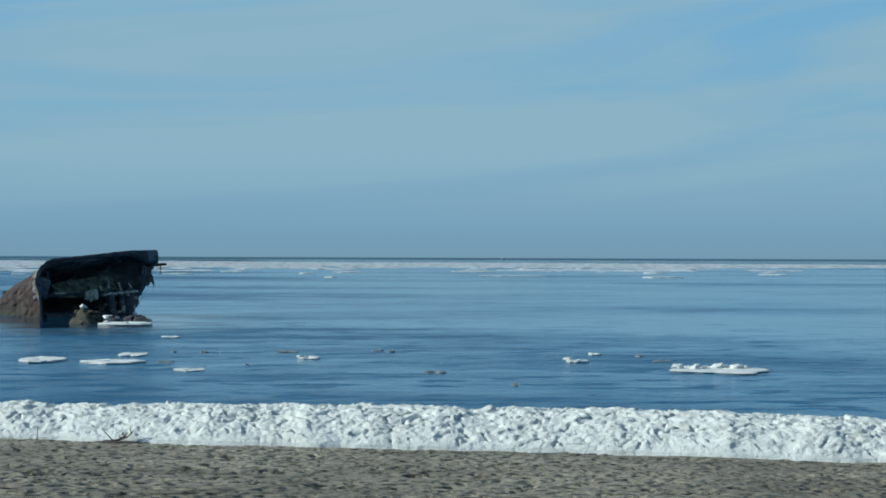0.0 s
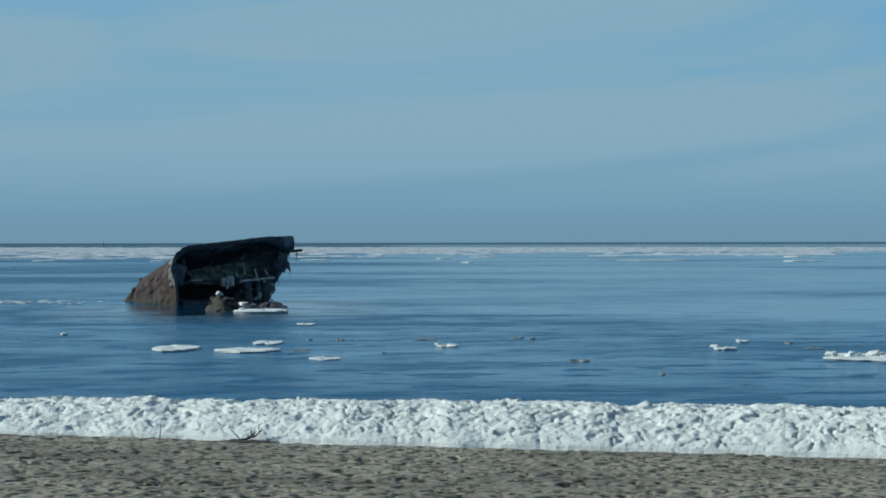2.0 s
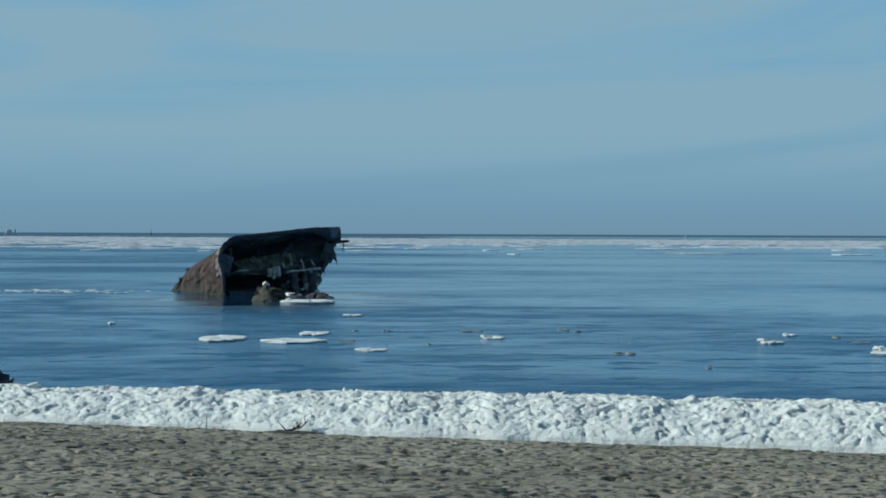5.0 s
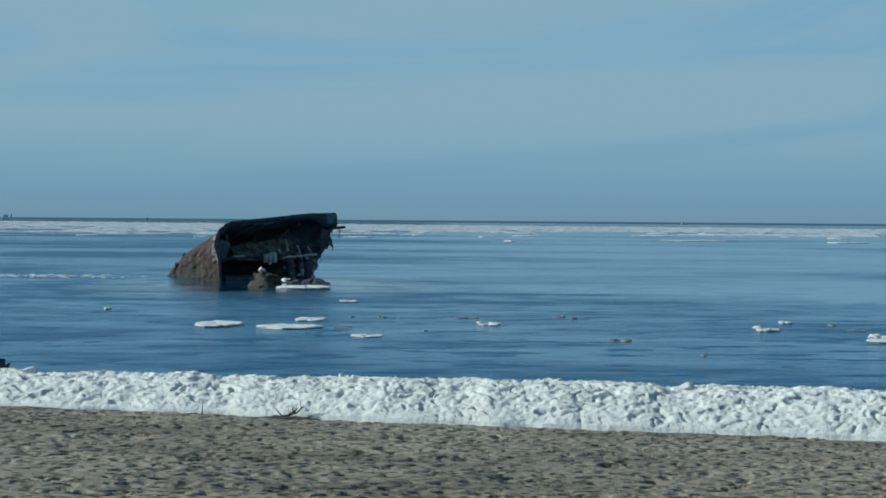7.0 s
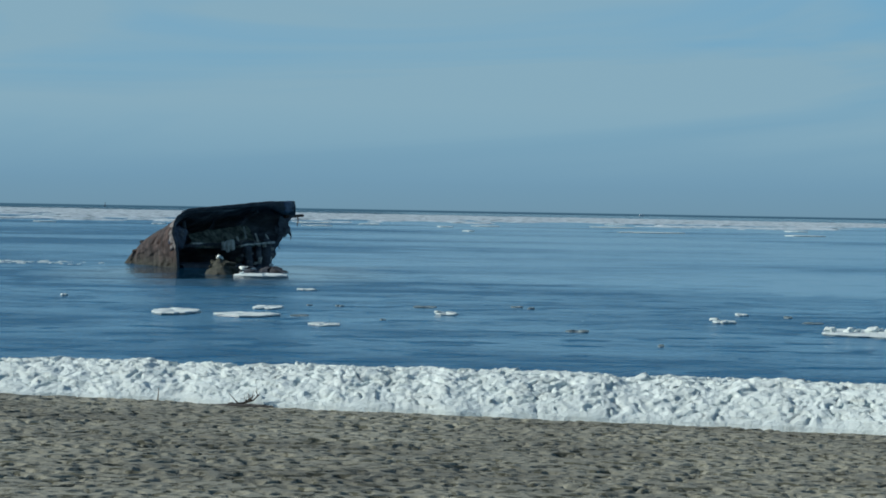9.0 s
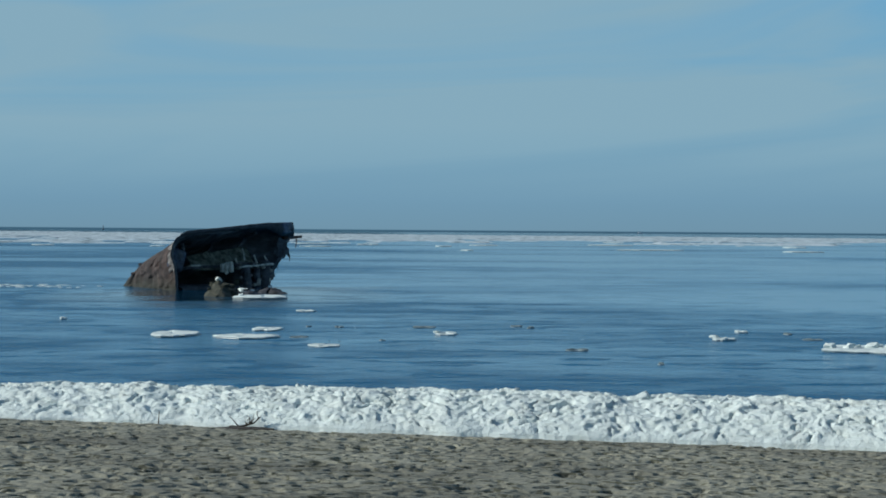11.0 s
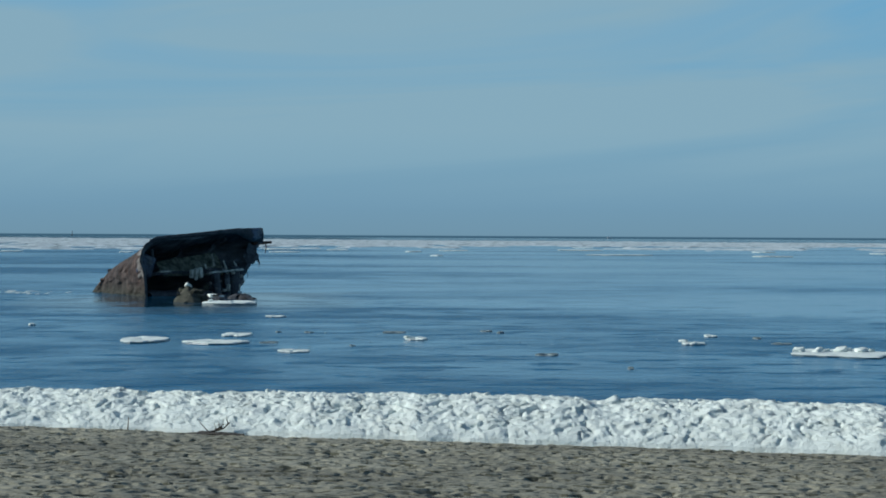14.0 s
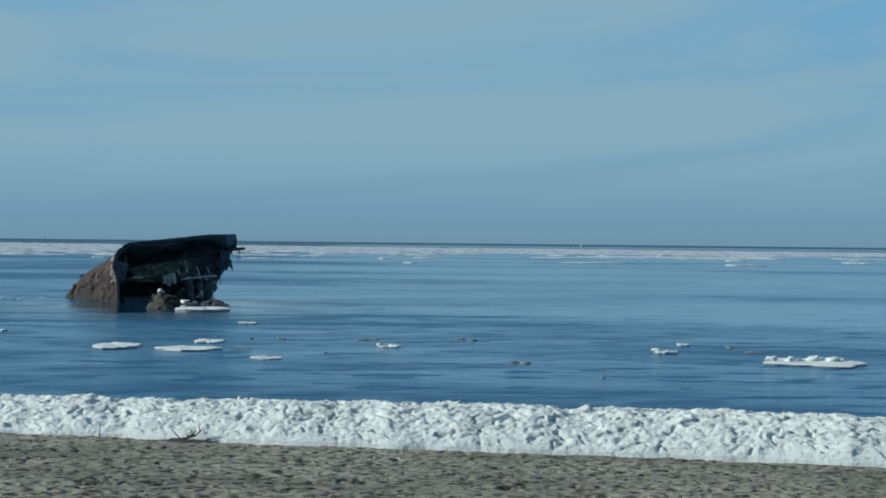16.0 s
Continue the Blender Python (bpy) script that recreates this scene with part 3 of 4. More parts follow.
    for a, b in zip(rows, rows[1:]):
        for k in range(4):
            bm.faces.new((a[k], a[(k + 1) % 4], b[(k + 1) % 4], b[k]))
    bmesh.ops.recalc_face_normals(bm, faces=bm.faces)
    part("inner_deck", bm, INNER, base, "broken slab of an inner deck", False)

    # curved frames of the hull inside
    for a, lean in ((3.6, 0.6), (8.2, 0.7), (12.4, 0.5)):
        bm = bmesh.new()
        top = float(np.interp(a, (0.9, 4.75, 10.46, 13.4), (4.2, 4.5, 4.75, 4.6)))
        tube(bm, [spot(a, 0.9, top), spot(a + 0.1, 1.6 + lean, top - 0.5), spot(a + (7.7 - a) * 0.2, 2.0 + lean, 3.0), spot(a + (7.7 - a) * 0.28, 2.3 + lean, 2.0)], 0.16, 0.20, 6)
        part("hull_frame", bm, INNER, base, "", False)

    # leaning inner bulkhead behind the stumps, weed-green, paled for the light on it
    bm = bmesh.new()
    rows = []
    for j in range(9):
        v = j / 8
        row = []
        for i in range(50):
            a = 3.2 + 9.6 * i / 49
            top = 2.75 + 0.075 * (a - 3.2) + 0.22 * noise.noise((a * 0.7, 5, 0)) + 0.1 * noise.noise((a * 2.6, 5, 0))
            h = 1.55 + (top - 1.55) * v
            w = 0.75 + 1.1 * v + 0.22 * noise.noise((a * 0.9, h * 1.3, 2)) + 0.07 * noise.noise((a * 3, h * 3, 2))
            row.append(bm.verts.new(spot(a + (7.7 - a) * w / 12.2, w, h)))
        rows.append(row)
    for lower, upper in zip(rows, rows[1:]):
        for i in range(49):
            bm.faces.new((lower[i], lower[i + 1], upper[i + 1], upper[i]))
    bmesh.ops.solidify(bm, geom=bm.faces[:], thickness=0.14)
    part("inner_bulkhead", bm, LIT_STAINED, base, "greenish leaning inner bulkhead, paled for the light on it")

    # rounded legs of the far side with arched gaps between them
    for a, foot, wide, hi in ((10.35, 10.45, 0.75, 1.65), (11.9, 11.95, 0.55, 1.75), (13.05, 12.85, 0.95, 1.95)):
        bm = bmesh.new()
        tube(bm, [spot(a + 0.15, 0.55, hi + 0.25), spot(a, 0.45, hi * 0.7), spot(foot, 0.4, 0.5), spot(foot - 0.1, 0.35, -0.8)], wide * 0.5, wide * 0.62, 12)
        part("hull_leg", bm, INNER, base, "dark rounded leg of the torn side")

    # pale stumps of broken pillars, hanging and standing
    for a, lo, hi, thick, w in ((6.2, 1.42, 2.05, 0.26, -0.1), (6.72, 1.30, 2.12, 0.22, -0.1), (7.42, 1.42, 2.22, 0.34, -0.1), (7.05, 1.6, 2.15, 0.14, 0.0)):
        bm = bmesh.new()
        chunk(bm, Matrix.Translation(spot(a, w, (lo + hi) / 2)) @ pose(0, 0, 0, 6 * math.sin(a * 9), 5 * math.cos(a * 7), 58) @ Matrix.Diagonal((thick, 0.3, hi - lo, 1)), a, 0.22, 4, 2.0, 0.2)
        part("pillar_stump", bm, PALE, base, "pale broken pillar stump", False)
    for pts, r0, r1 in (([(8.7, -0.05, 1.74), (9.6, -0.1, 1.86), (10.3, -0.15, 1.84), (11.8, -0.15, 1.94), (13.5, -0.1, 2.0)], 0.07, 0.11),):
        bm = bmesh.new()
        tube(bm, [spot(*p) for p in pts], r0, r1, 6)
        part("fallen_beam", bm, PALE, base, "pale concrete cross beam", False)
    for pts, r0, r1 in (([(9.85, 0.5, 3.34), (9.95, 0.4, 2.8), (9.9, 0.3, 2.35)], 0.05, 0.08), ([(11.25, 0.3, 2.78), (11.4, 0.2, 2.3), (11.65, 0.15, 1.7)], 0.08, 0.12),
                        ([(12.75, 0.3, 2.7), (13.05, 0.25, 2.35), (13.2, 0.2, 1.98)], 0.07, 0.12), ([(8.75, 0.4, 2.5), (8.9, 0.35, 2.1), (8.85, 0.3, 1.75)], 0.08, 0.12)):
        bm = bmesh.new()
        tube(bm, [spot(*p) for p in pts], r0, r1, 6)
        part("post", bm, PALE, base, "leaning pale post", False)
    # broken lumps caught along the ragged front and below it
    rng = random.Random(12)
    for i in range(22):
        a = rng.uniform(8.4, 13.6)
        caught = i < 9
        h = rng.uniform(1.75, 2.1) if caught else rng.uniform(0.15, 1.6)
        size = rng.uniform(0.10, 0.24)
        bm = bmesh.new()
        chunk(bm, Matrix.Translation(spot(a, rng.uniform(-0.05, 0.3), h)) @ pose(0, 0, 0, rng.uniform(-30, 30), rng.uniform(-30, 30), rng.uniform(0, 180))
              @ Matrix.Diagonal((size * rng.uniform(0.8, 1.8), size, size * rng.uniform(0.7, 2.0 if not caught else 1.2), 1)), 50 + i, 0.28, 3, 1.9, 0.4)
        part("broken_lump", bm, (WORN, WEED, BLACK)[i % 3], base, "", False)
    # pale bare patches low on the legs
    for a, h, wide, tall, w in ((11.62, 0.5, 0.20, 0.55, 0.05), (12.95, 0.55, 0.18, 0.5, -0.08), (11.0, 0.26, 0.36, 0.18, 0.05), (12.05, 1.74, 0.26, 0.22, -0.1), (13.3, 1.45, 0.2, 0.24, -0.05)):
        bm = bmesh.new()
        chunk(bm, Matrix.Translation(spot(a, w, h)) @ pose(0, 0, 0, 0, 8 * math.sin(a * 5), 58) @ Matrix.Diagonal((wide, 0.3, tall, 1)), a * 4, 0.2, 4, 1.6, 0.45)
        part("bare_patch", bm, PALE, base, "pale bare concrete patch", False)

    # bulging piece of the near inner side, coloured bluish for the sky light on it
    bm = bmesh.new()
    chunk(bm, Matrix.Translation(spot(1.2, 0.75, 2.45)) @ pose(0, 0, 0, 8, 16, 58) @ Matrix.Diagonal((1.6, 0.5, 1.7, 1)), 8, 0.10, 5, 1.5, 0.5)
    part("skylit_bulge", bm, SHEEN, base, "bluish inner side, sky light put into its colour")

    # pale ledge by the near side
    bm = bmesh.new()
    chunk(bm, Matrix.Translation(spot(2.9, 0.25, 1.96)) @ pose(0, 0, 0, 0, -2, 58) @ Matrix.Diagonal((1.25, 0.4, 0.14, 1)), 3, 0.10)
    part("ledge", bm, PALE, base, "pale ledge", False)

    # wrecked rods and the spar that stick out past the free end
    for pts, r in (([(15.6, 0.3, 4.22), (16.8, 0.1, 4.28), (17.95, 0.0, 4.34)], 0.17), ([(17.2, 0.05, 4.3), (17.22, 0.0, 3.9), (17.14, 0.05, 3.4)], 0.06),
                   ([(15.9, 0.1, 2.9), (16.15, 0.0, 2.5), (16.1, 0.0, 2.2)], 0.04), ([(14.3, 0.1, 1.9), (14.45, 0.0, 1.5), (14.2, 0.1, 1.1)], 0.03),
                   ([(15.3, 0.2, 3.8), (15.75, 0.0, 3.6), (15.7, 0.0, 3.2)], 0.03)):
        bm = bmesh.new()
        tube(bm, [spot(*p) for p in pts], r, r * 0.7, 6)
        if r > 0.08:
            spar = part("spar", bm, IRON, base, "rusted iron spar", False)
        else:
            part("rod", bm, IRON, spar if pts[0][2] > 4.25 else base, "rusted bent rod", False)

    # near-black sill added to fill the dark foot of the broken face
    bm = bmesh.new()
    rows = []
    for i in range(40):
        a = 0.75 + 8.4 * i / 39
        top = 0.30 + 0.22 * noise.noise((a * 0.9, 2, 2)) + 0.10 * noise.noise((a * 3.1, 2, 2))
        rows.append([bm.verts.new(spot(a + (7.7 - a) * max(w, 0) / 12.2, w + 0.1 * noise.noise((a * 2, w, 3)), h)) for w, h in ((-0.25, -0.8), (-0.15, top * 0.6), (0.2, top), (1.2, top + 0.1), (2.5, -0.8))])
    for a, b in zip(rows, rows[1:]):
        for k in range(4):
            bm.faces.new((a[k], b[k], b[k + 1], a[k + 1]))
    bmesh.ops.recalc_face_normals(bm, faces=bm.faces)
    part("sill", bm, BLACK, base, "near-black sill added at the waterline")

    # pointed tooth and loose flap of torn side at the free end
    bm = bmesh.new()
    tube(bm, [spot(15.6, 0.2, 3.3), spot(15.95, 0.1, 2.95), spot(16.25, 0.0, 2.5)], 0.34, 0.03, 7)
    part("tooth", bm, BLACK, base, "pointed tooth of torn hull")
    bm = bmesh.new()
    chunk(bm, Matrix.Translation(spot(15.2, 0.3, 3.3)) @ pose(0, 0, 0, 0, 12, 58) @ Matrix.Diagonal((1.3, 0.4, 1.5, 1)), 5, 0.22)
    part("torn_flap", bm, INNER, base, "torn dark flap of hull", False)
    return base


wreck()


# ---- single blocks of snow along the crest of the bank ----
def crest_blocks():
    rnd = random.Random(12)
    spots = [(0.34, 0.16), (2.0, 0.2), (2.5, 0.18), (2.95, 0.18), (4.2, 0.26), (4.75, 0.2), (5.55, 0.18), (6.82, 0.17), (8.1, 0.22), (9.4, 0.2), (10.6, 0.24), (-1.3, 0.16), (-3.1, 0.18), (-4.6, 0.16), (-6.4, 0.16), (-7.9, 0.18)]
    for i, (x, size) in enumerate(spots):
        y = float(shore(x)) + 1.55 + rnd.uniform(-0.1, 0.25)
        z = 2.035 + 0.045 * min(max(x / 6, 0), 1) + (0.06 if abs(x - 6.82) < 0.01 else 0.0)
        bm = bmesh.new()
        chunk(bm, pose(rnd.uniform(-20, 20) * 0, 0, 0, rnd.uniform(-20, 20), rnd.uniform(-20, 20), rnd.uniform(0, 90)) @ Matrix.Diagonal((size * 1.3, size, size * 0.75, 1)), 70 + i, 0.2, 4)
        ob = part("snow_block", bm, SNOW, bpy.data.objects["snow_bank"])
        ob.location = (x, y, z)


crest_blocks()


def rubble(name, label, category, x, y, long, deep, high, turn, material, seed, count, group=""):
    """A low heap of broken pieces breaking the surface."""
    rnd = random.Random(seed)
    base = new(name)
    base.location = (x, y, 0)
    tagged(base, label, category, group)
    for i in range(count):
        u, v = rnd.uniform(-0.5, 0.5), rnd.uniform(-0.5, 0.5)
        k = math.sqrt(max(0.1, 1 - (2 * u) ** 2 * 0.8 - (2 * v) ** 2 * 0.4))
        size = rnd.uniform(0.35, 0.75)
        bm = bmesh.new()
        m = pose(0, 0, 0, 0, 0, turn) @ Matrix.Translation((u * long, v * deep, high * k * 0.35)) @ pose(0, 0, 0, rnd.uniform(-25, 25), rnd.uniform(-25, 25), rnd.uniform(0, 180))
        chunk(bm, m @ Matrix.Diagonal((size * long * 0.26, size * deep * 0.36, high * k * rnd.uniform(0.6, 1.15), 1)), seed + i, 0.26, 4, 1.7, 0.45)
        part("lump", bm, material, base)
    return base


def weed_heap(x, y, wide, deep, high):
    """A rounded mound of weed-grown rubble with a lumpy skin, peaked off its middle."""
    base = new("weed_heap")
    base.location = (x, y, 0)
    tagged(base, "rounded heap of brown weed-covered rubble at the wreck", "rubble")
    bm = bmesh.new()
    rings, spokes = 16, 44
    rows = []
    for j in range(rings):
        r = (j + 1) / rings
        row = []
        for i in range(spokes):
            a = 2 * math.pi * i / spokes
            edge = 1 + 0.16 * noise.noise((math.cos(a) * 1.4, math.sin(a) * 1.4, 3)) + 0.08 * noise.noise((math.cos(a) * 5, math.sin(a) * 5, 3))
            u, v = (r * edge * math.cos(a) - 0.10 * (1 - r)) * wide, r * edge * math.sin(a) * deep
            h = high * (1 - r ** 1.25) - 0.25 * r
            h += 0.17 * noise.noise((u * 1.6, v * 1.6, 9)) + 0.11 * abs(noise.noise((u * 3.7, v * 3.7, 2))) + 0.05 * noise.noise((u * 9, v * 9, 2))
            row.append(bm.verts.new((u, v, h)))
        rows.append(row)
    for inner_row, outer_row in zip(rows, rows[1:]):
        for i in range(spokes):
            bm.faces.new((inner_row[i], outer_row[i], outer_row[(i + 1) % spokes], inner_row[(i + 1) % spokes]))
    bm.faces.new(rows[0])
    part("mound", bm, WEED, base)
    rnd = random.Random(4)
    for i in range(14):
        a, r = rnd.uniform(0, 2 * math.pi), rnd.uniform(0.35, 0.95)
        size = rnd.uniform(0.18, 0.42)
        bm = bmesh.new()
        chunk(bm, Matrix.Translation((r * math.cos(a) * wide, r * math.sin(a) * deep, high * (1 - r ** 1.25) - 0.1 * r)) @ pose(0, 0, 0, rnd.uniform(-25, 25), rnd.uniform(-25, 25), rnd.uniform(0, 180))
              @ Matrix.Diagonal((size * 1.5, size * 1.2, size * 0.8, 1)), 40 + i, 0.25, 4, 1.7, 0.45)
        part("lump", bm, WEED, base, "", i % 2 == 0)


weed_heap(-13.2, 155.6, 1.45, 3.2, 1.20)
rubble("rubble_ledge", "low dark weedy rubble ledge awash beside the wreck", "rubble", -11.9, 164.0, 4.2, 5.5, 0.14, 15, BLACK, 9, 22)
bm = bmesh.new()
chunk(bm, Matrix.Translation((-13.36, 155.4, 1.18)) @ pose(0, 0, 0, 5, 34, 20) @ Matrix.Diagonal((0.40, 0.36, 0.26, 1)), 7, 0.3, 3, 1.4, 0.1)
tagged(bm_object("snow_lump", bm, ICE), "white lump of snow on the weedy rubble heap", "snow lump")
for x, y, wide, high in ((-11.9, 163.6, 1.1, 0.34), (-10.3, 168.0, 0.25, 0.5)):
    bm = bmesh.new()
    chunk(bm, Matrix.Translation((x, y, high * 0.35)) @ pose(0, 0, 0, 0, 6, 10) @ Matrix.Diagonal((wide, 1.2, high, 1)), x, 0.2)
    tagged(bm_object("ice_chunk", bm, ICE), "white ice chunk stranded on rubble beside the wreck", "ice", "ice chunks at the wreck")


# ---- drifting ice ----
def floe(x, y, long, deep, thick, seed, lumps=0, dirty=False, name="ice_floe", label="flat white ice floe drifting on calm water", edge=None):
    """A flat irregular slab of snow-covered ice with a bevelled wet edge, afloat."""
    rnd = random.Random(seed)
    base = new(name)
    base.location = (x, y, 0)
    tagged(base, label, "ice floe", "drifting floes")
    sides = 26
    outline = []
    for k in range(sides):
        a = 2 * math.pi * k / sides
        r = 0.5 * (0.78 + 0.26 * noise.noise((math.cos(a) * 1.3 + seed * 7.1, math.sin(a) * 1.3, seed)) + 0.16 * noise.noise((math.cos(a) * 4 + seed, math.sin(a) * 4, 2)))
        sq = 1 / max(abs(math.cos(a)), abs(math.sin(a))) ** 0.12
        outline.append((math.cos(a) * r * sq * long * 1.28, math.sin(a) * r * sq * deep * 1.28))

    def slab(levels, material, part_name, part_label):
        bm = bmesh.new()
        rows = []
        for scale, h, wob in levels:
            rows.append([bm.verts.new((px * scale, py * scale, h + wob * noise.noise((px * 2.3 + seed, py * 2.3, h * 3)))) for px, py in outline])
        for a, b in zip(rows, rows[1:]):
            for k in range(sides):
                bm.faces.new((a[k], a[(k + 1) % sides], b[(k + 1) % sides], b[k]))
        bm.faces.new(rows[-1])
        return part(part_name, bm, material, base, part_label, False)

    slab([(0.90, -thick * 0.8, 0), (0.985, thick * 0.05, 0), (0.97, thick * 0.42, 0.01)], edge or WET_ICE, "wet_edge", "grey wet waterline edge")
    top = [(0.975, thick * 0.38, 0.01), (1.0, thick * 0.6, 0.03), (0.94, thick * 0.95, 0.05), (0.6, thick * 1.05, 0.08), (0.25, thick * 1.05, 0.08)]
    crust = slab(top, DIRTY_ICE if dirty else ICE, "snow_top", "")
    for i in range(lumps):
        u = -0.42 + 0.84 * i / max(lumps - 1, 1) + rnd.uniform(-0.05, 0.05)
        big = rnd.uniform(0.5, 1.0)
        bm = bmesh.new()
        chunk(bm, Matrix.Translation((u * long * 0.95, rnd.uniform(-0.1, 0.15) * deep, thick * 1.05 + 0.06 * big)) @ pose(0, 0, 0, rnd.uniform(-15, 15), rnd.uniform(-20, 20), rnd.uniform(0, 90))
              @ Matrix.Diagonal((min(0.55, long * 0.3) * big, 0.5 * big, min(0.24, long * 0.13) * big, 1)), seed + i, 0.22, 5)
        part("snow_lump", bm, ICE, crust, "rafted lump of snow")
    return base


def wet_ice():
    k = Mat("wet_ice", 0.35)
    k.colour(k.ramp(k.noise(2, 5), [(0.3, (0.12, 0.17, 0.19)), (0.7, (0.36, 0.42, 0.43))]))
    k.bump(k.noise(6, 4), 0.5, 0.04)
    return k.m


def sandy_ice():
    k = Mat("sandy_ice", 0.8)
    k.colour(k.ramp(k.noise(3, 6, 0.7), [(0.35, (0.075, 0.11, 0.12)), (0.55, (0.165, 0.22, 0.235)), (0.75, (0.46, 0.53, 0.55))]))
    k.bump(k.noise(8, 4), 0.6, 0.04)
    return k.m


def far_ice():
    k = Mat("grey_pack_ice", 0.85)
    fine = k.noise(0.16, 6, 0.75, (1, 0.25, 1))
    k.colour(k.ramp(fine, [(0.38, (0.13, 0.18, 0.21)), (0.48, (0.40, 0.48, 0.52)), (0.62, (0.60, 0.68, 0.71))]))
    return k.m


WET_ICE, DIRTY_ICE = wet_ice(), sandy_ice()
SLUSH = "small sandy grey lump of ice awash in calm water"
floe(-10.4, 97.8, 2.03, 4.4, 0.12, 1)
floe(-7.0, 96.0, 3.05, 2.8, 0.10, 2)
floe(-6.5, 103.4, 1.5, 2.8, 0.08, 3)
floe(-4.6, 96.5, 0.9, 1.4, 0.03, 4, dirty=True, label=SLUSH)
floe(-3.2, 89.3, 1.3, 1.8, 0.06, 5)
floe(1.4, 107.0, 1.15, 2.0, 0.05, 6, dirty=True, label=SLUSH)
floe(2.3, 99.8, 1.1, 1.6, 0.09, 7, lumps=1)
floe(6.2, 108.6, 0.62, 1.0, 0.04, 8, dirty=True, label=SLUSH)
floe(6.8, 106.8, 0.35, 0.6, 0.06, 9, dirty=True, label=SLUSH)
floe(7.5, 87.2, 0.9, 1.4, 0.04, 10, dirty=True, label=SLUSH)
floe(15.1, 96.2, 1.1, 1.6, 0.11, 11, lumps=1)
floe(17.1, 103.6, 0.63, 1.1, 0.09, 12)
floe(19.1, 101.8, 0.4, 0.7, 0.07, 13, dirty=True, label=SLUSH)
floe(9.9, 78.2, 0.24, 0.4, 0.07, 14, dirty=True, label=SLUSH)
floe(-18.2, 113.8, 0.4, 0.7, 0.10, 15)
floe(-5.6, 127.0, 1.25, 1.8, 0.07, 16)
floe(-3.0, 106.6, 0.46, 0.8, 0.05, 17, dirty=True, label=SLUSH)
floe(-4.6, 107.0, 0.34, 0.6, 0.05, 18, dirty=True, label=SLUSH)
floe(19.4, 97.0, 0.95, 1.2, 0.03, 19, dirty=True, label=SLUSH)
floe(-0.7, 94.0, 0.28, 0.5, 0.05, 23, dirty=True, label=SLUSH)
floe(20.2, 88.5, 4.0, 5.5, 0.10, 21, lumps=7, label="long ice floe topped with a ridge of rafted snow lumps")
floe(-9.9, 150.0, 3.9, 5.0, 0.2, 22, lumps=1, label="flat white ice floe grounded beside the wreck")
# farther out, towards the pack
for i, (x, y, long, deep) in enumerate(((66.7, 551, 18, 10), (103.8, 533, 10, 9), (16.7, 512, 2.8, 6), (92.8, 895, 9, 20), (-98.4, 580, 6, 10), (-65.8, 570, 4, 8), (-10.2, 700, 7, 18), (28, 690, 9, 14),
                                       (160, 640, 8, 16), (182, 545, 22, 12), (-30, 720, 12, 22), (14, 640, 5, 10), (131, 690, 6, 14), (-24, 600, 9, 12), (75, 740, 16, 30))):
    floe(x, y, long, deep, 0.22, 40 + i, edge=ICE, label="long low ice floe lying far out")


def pack_ice():
    """The belt of pack ice far out: a broken sheet of floes with leads of open water and small ridges."""
    xs = np.arange(-1000, 1250, 2.2)
    ys = 640 * np.power(2550 / 640, np.linspace(0, 1, 150))
    gx, gy = np.meshgrid(xs, ys)
    edge = 970 + 0.30 * gx + 60 * value_noise(gx * 0.012, gy * 0.004, 91) + 40 * value_noise(gx * 0.05, gy * 0.01, 92)
    inside = np.clip((gy - edge) / 420, -1, 1)
    d1, d2, val = cells(gx / 16 + 0.4 * value_noise(gx * 0.1, gy * 0.05, 93), gy / 44, 94)
    floes = np.clip((d2 - d1) * 6, 0, 1) * 0.35 - 0.06
    ridge = np.clip(value_noise(gx * 0.16, gy * 0.03, 95) + 0.4 * value_noise(gx * 0.45, gy * 0.09, 96), 0, 2) * 0.45
    solid = val + 0.9 * inside + 0.55 * value_noise(gx * 0.015, gy * 0.006, 97)
    z = np.where(solid > 0.42, floes + ridge * (floes > 0.05), -0.4)
    z = np.where((gy > 2080 - 0.55 * gx + 60 * value_noise(gx * 0.01, gy * 0, 98)) | (gy < 660), -0.6, z)
    ob = grid_mesh("pack_ice", gx, gy, z, far_ice())
    tagged(ob, "belt of broken white pack ice far out on the sea", "pack ice", kind="stuff")


pack_ice()


# ---- far marks on the horizon ----
def plain(name, colour, rough=0.6):
    k = Mat(name, rough)
    k.colour(k.ramp(k.noise(1.5, 4), [(0.3, tuple(c * 0.8 for c in colour)), (0.7, tuple(min(1, c * 1.1) for c in colour))]))
    return k.m


# distance haze is put into both colours as paleness
HAZE_GREY, HAZE_WHITE = plain("hazed_grey", (0.26, 0.33, 0.37)), plain("hazed_white", (0.80, 0.82, 0.82))


def boxes(name, material, parent, items, label=""):
    for x, y, z, a, b, c in items:
        bm = bmesh.new()
        bmesh.ops.create_cube(bm, size=1, matrix=Matrix.Translation((x, y, z)) @ Matrix.Diagonal((a, b, c, 1)))
        bmesh.ops.bevel(bm, geom=bm.edges[:], offset=min(a, b, c) * 0.12, segments=1, affect="EDGES")
        part(name, bm, material, parent, label, False)


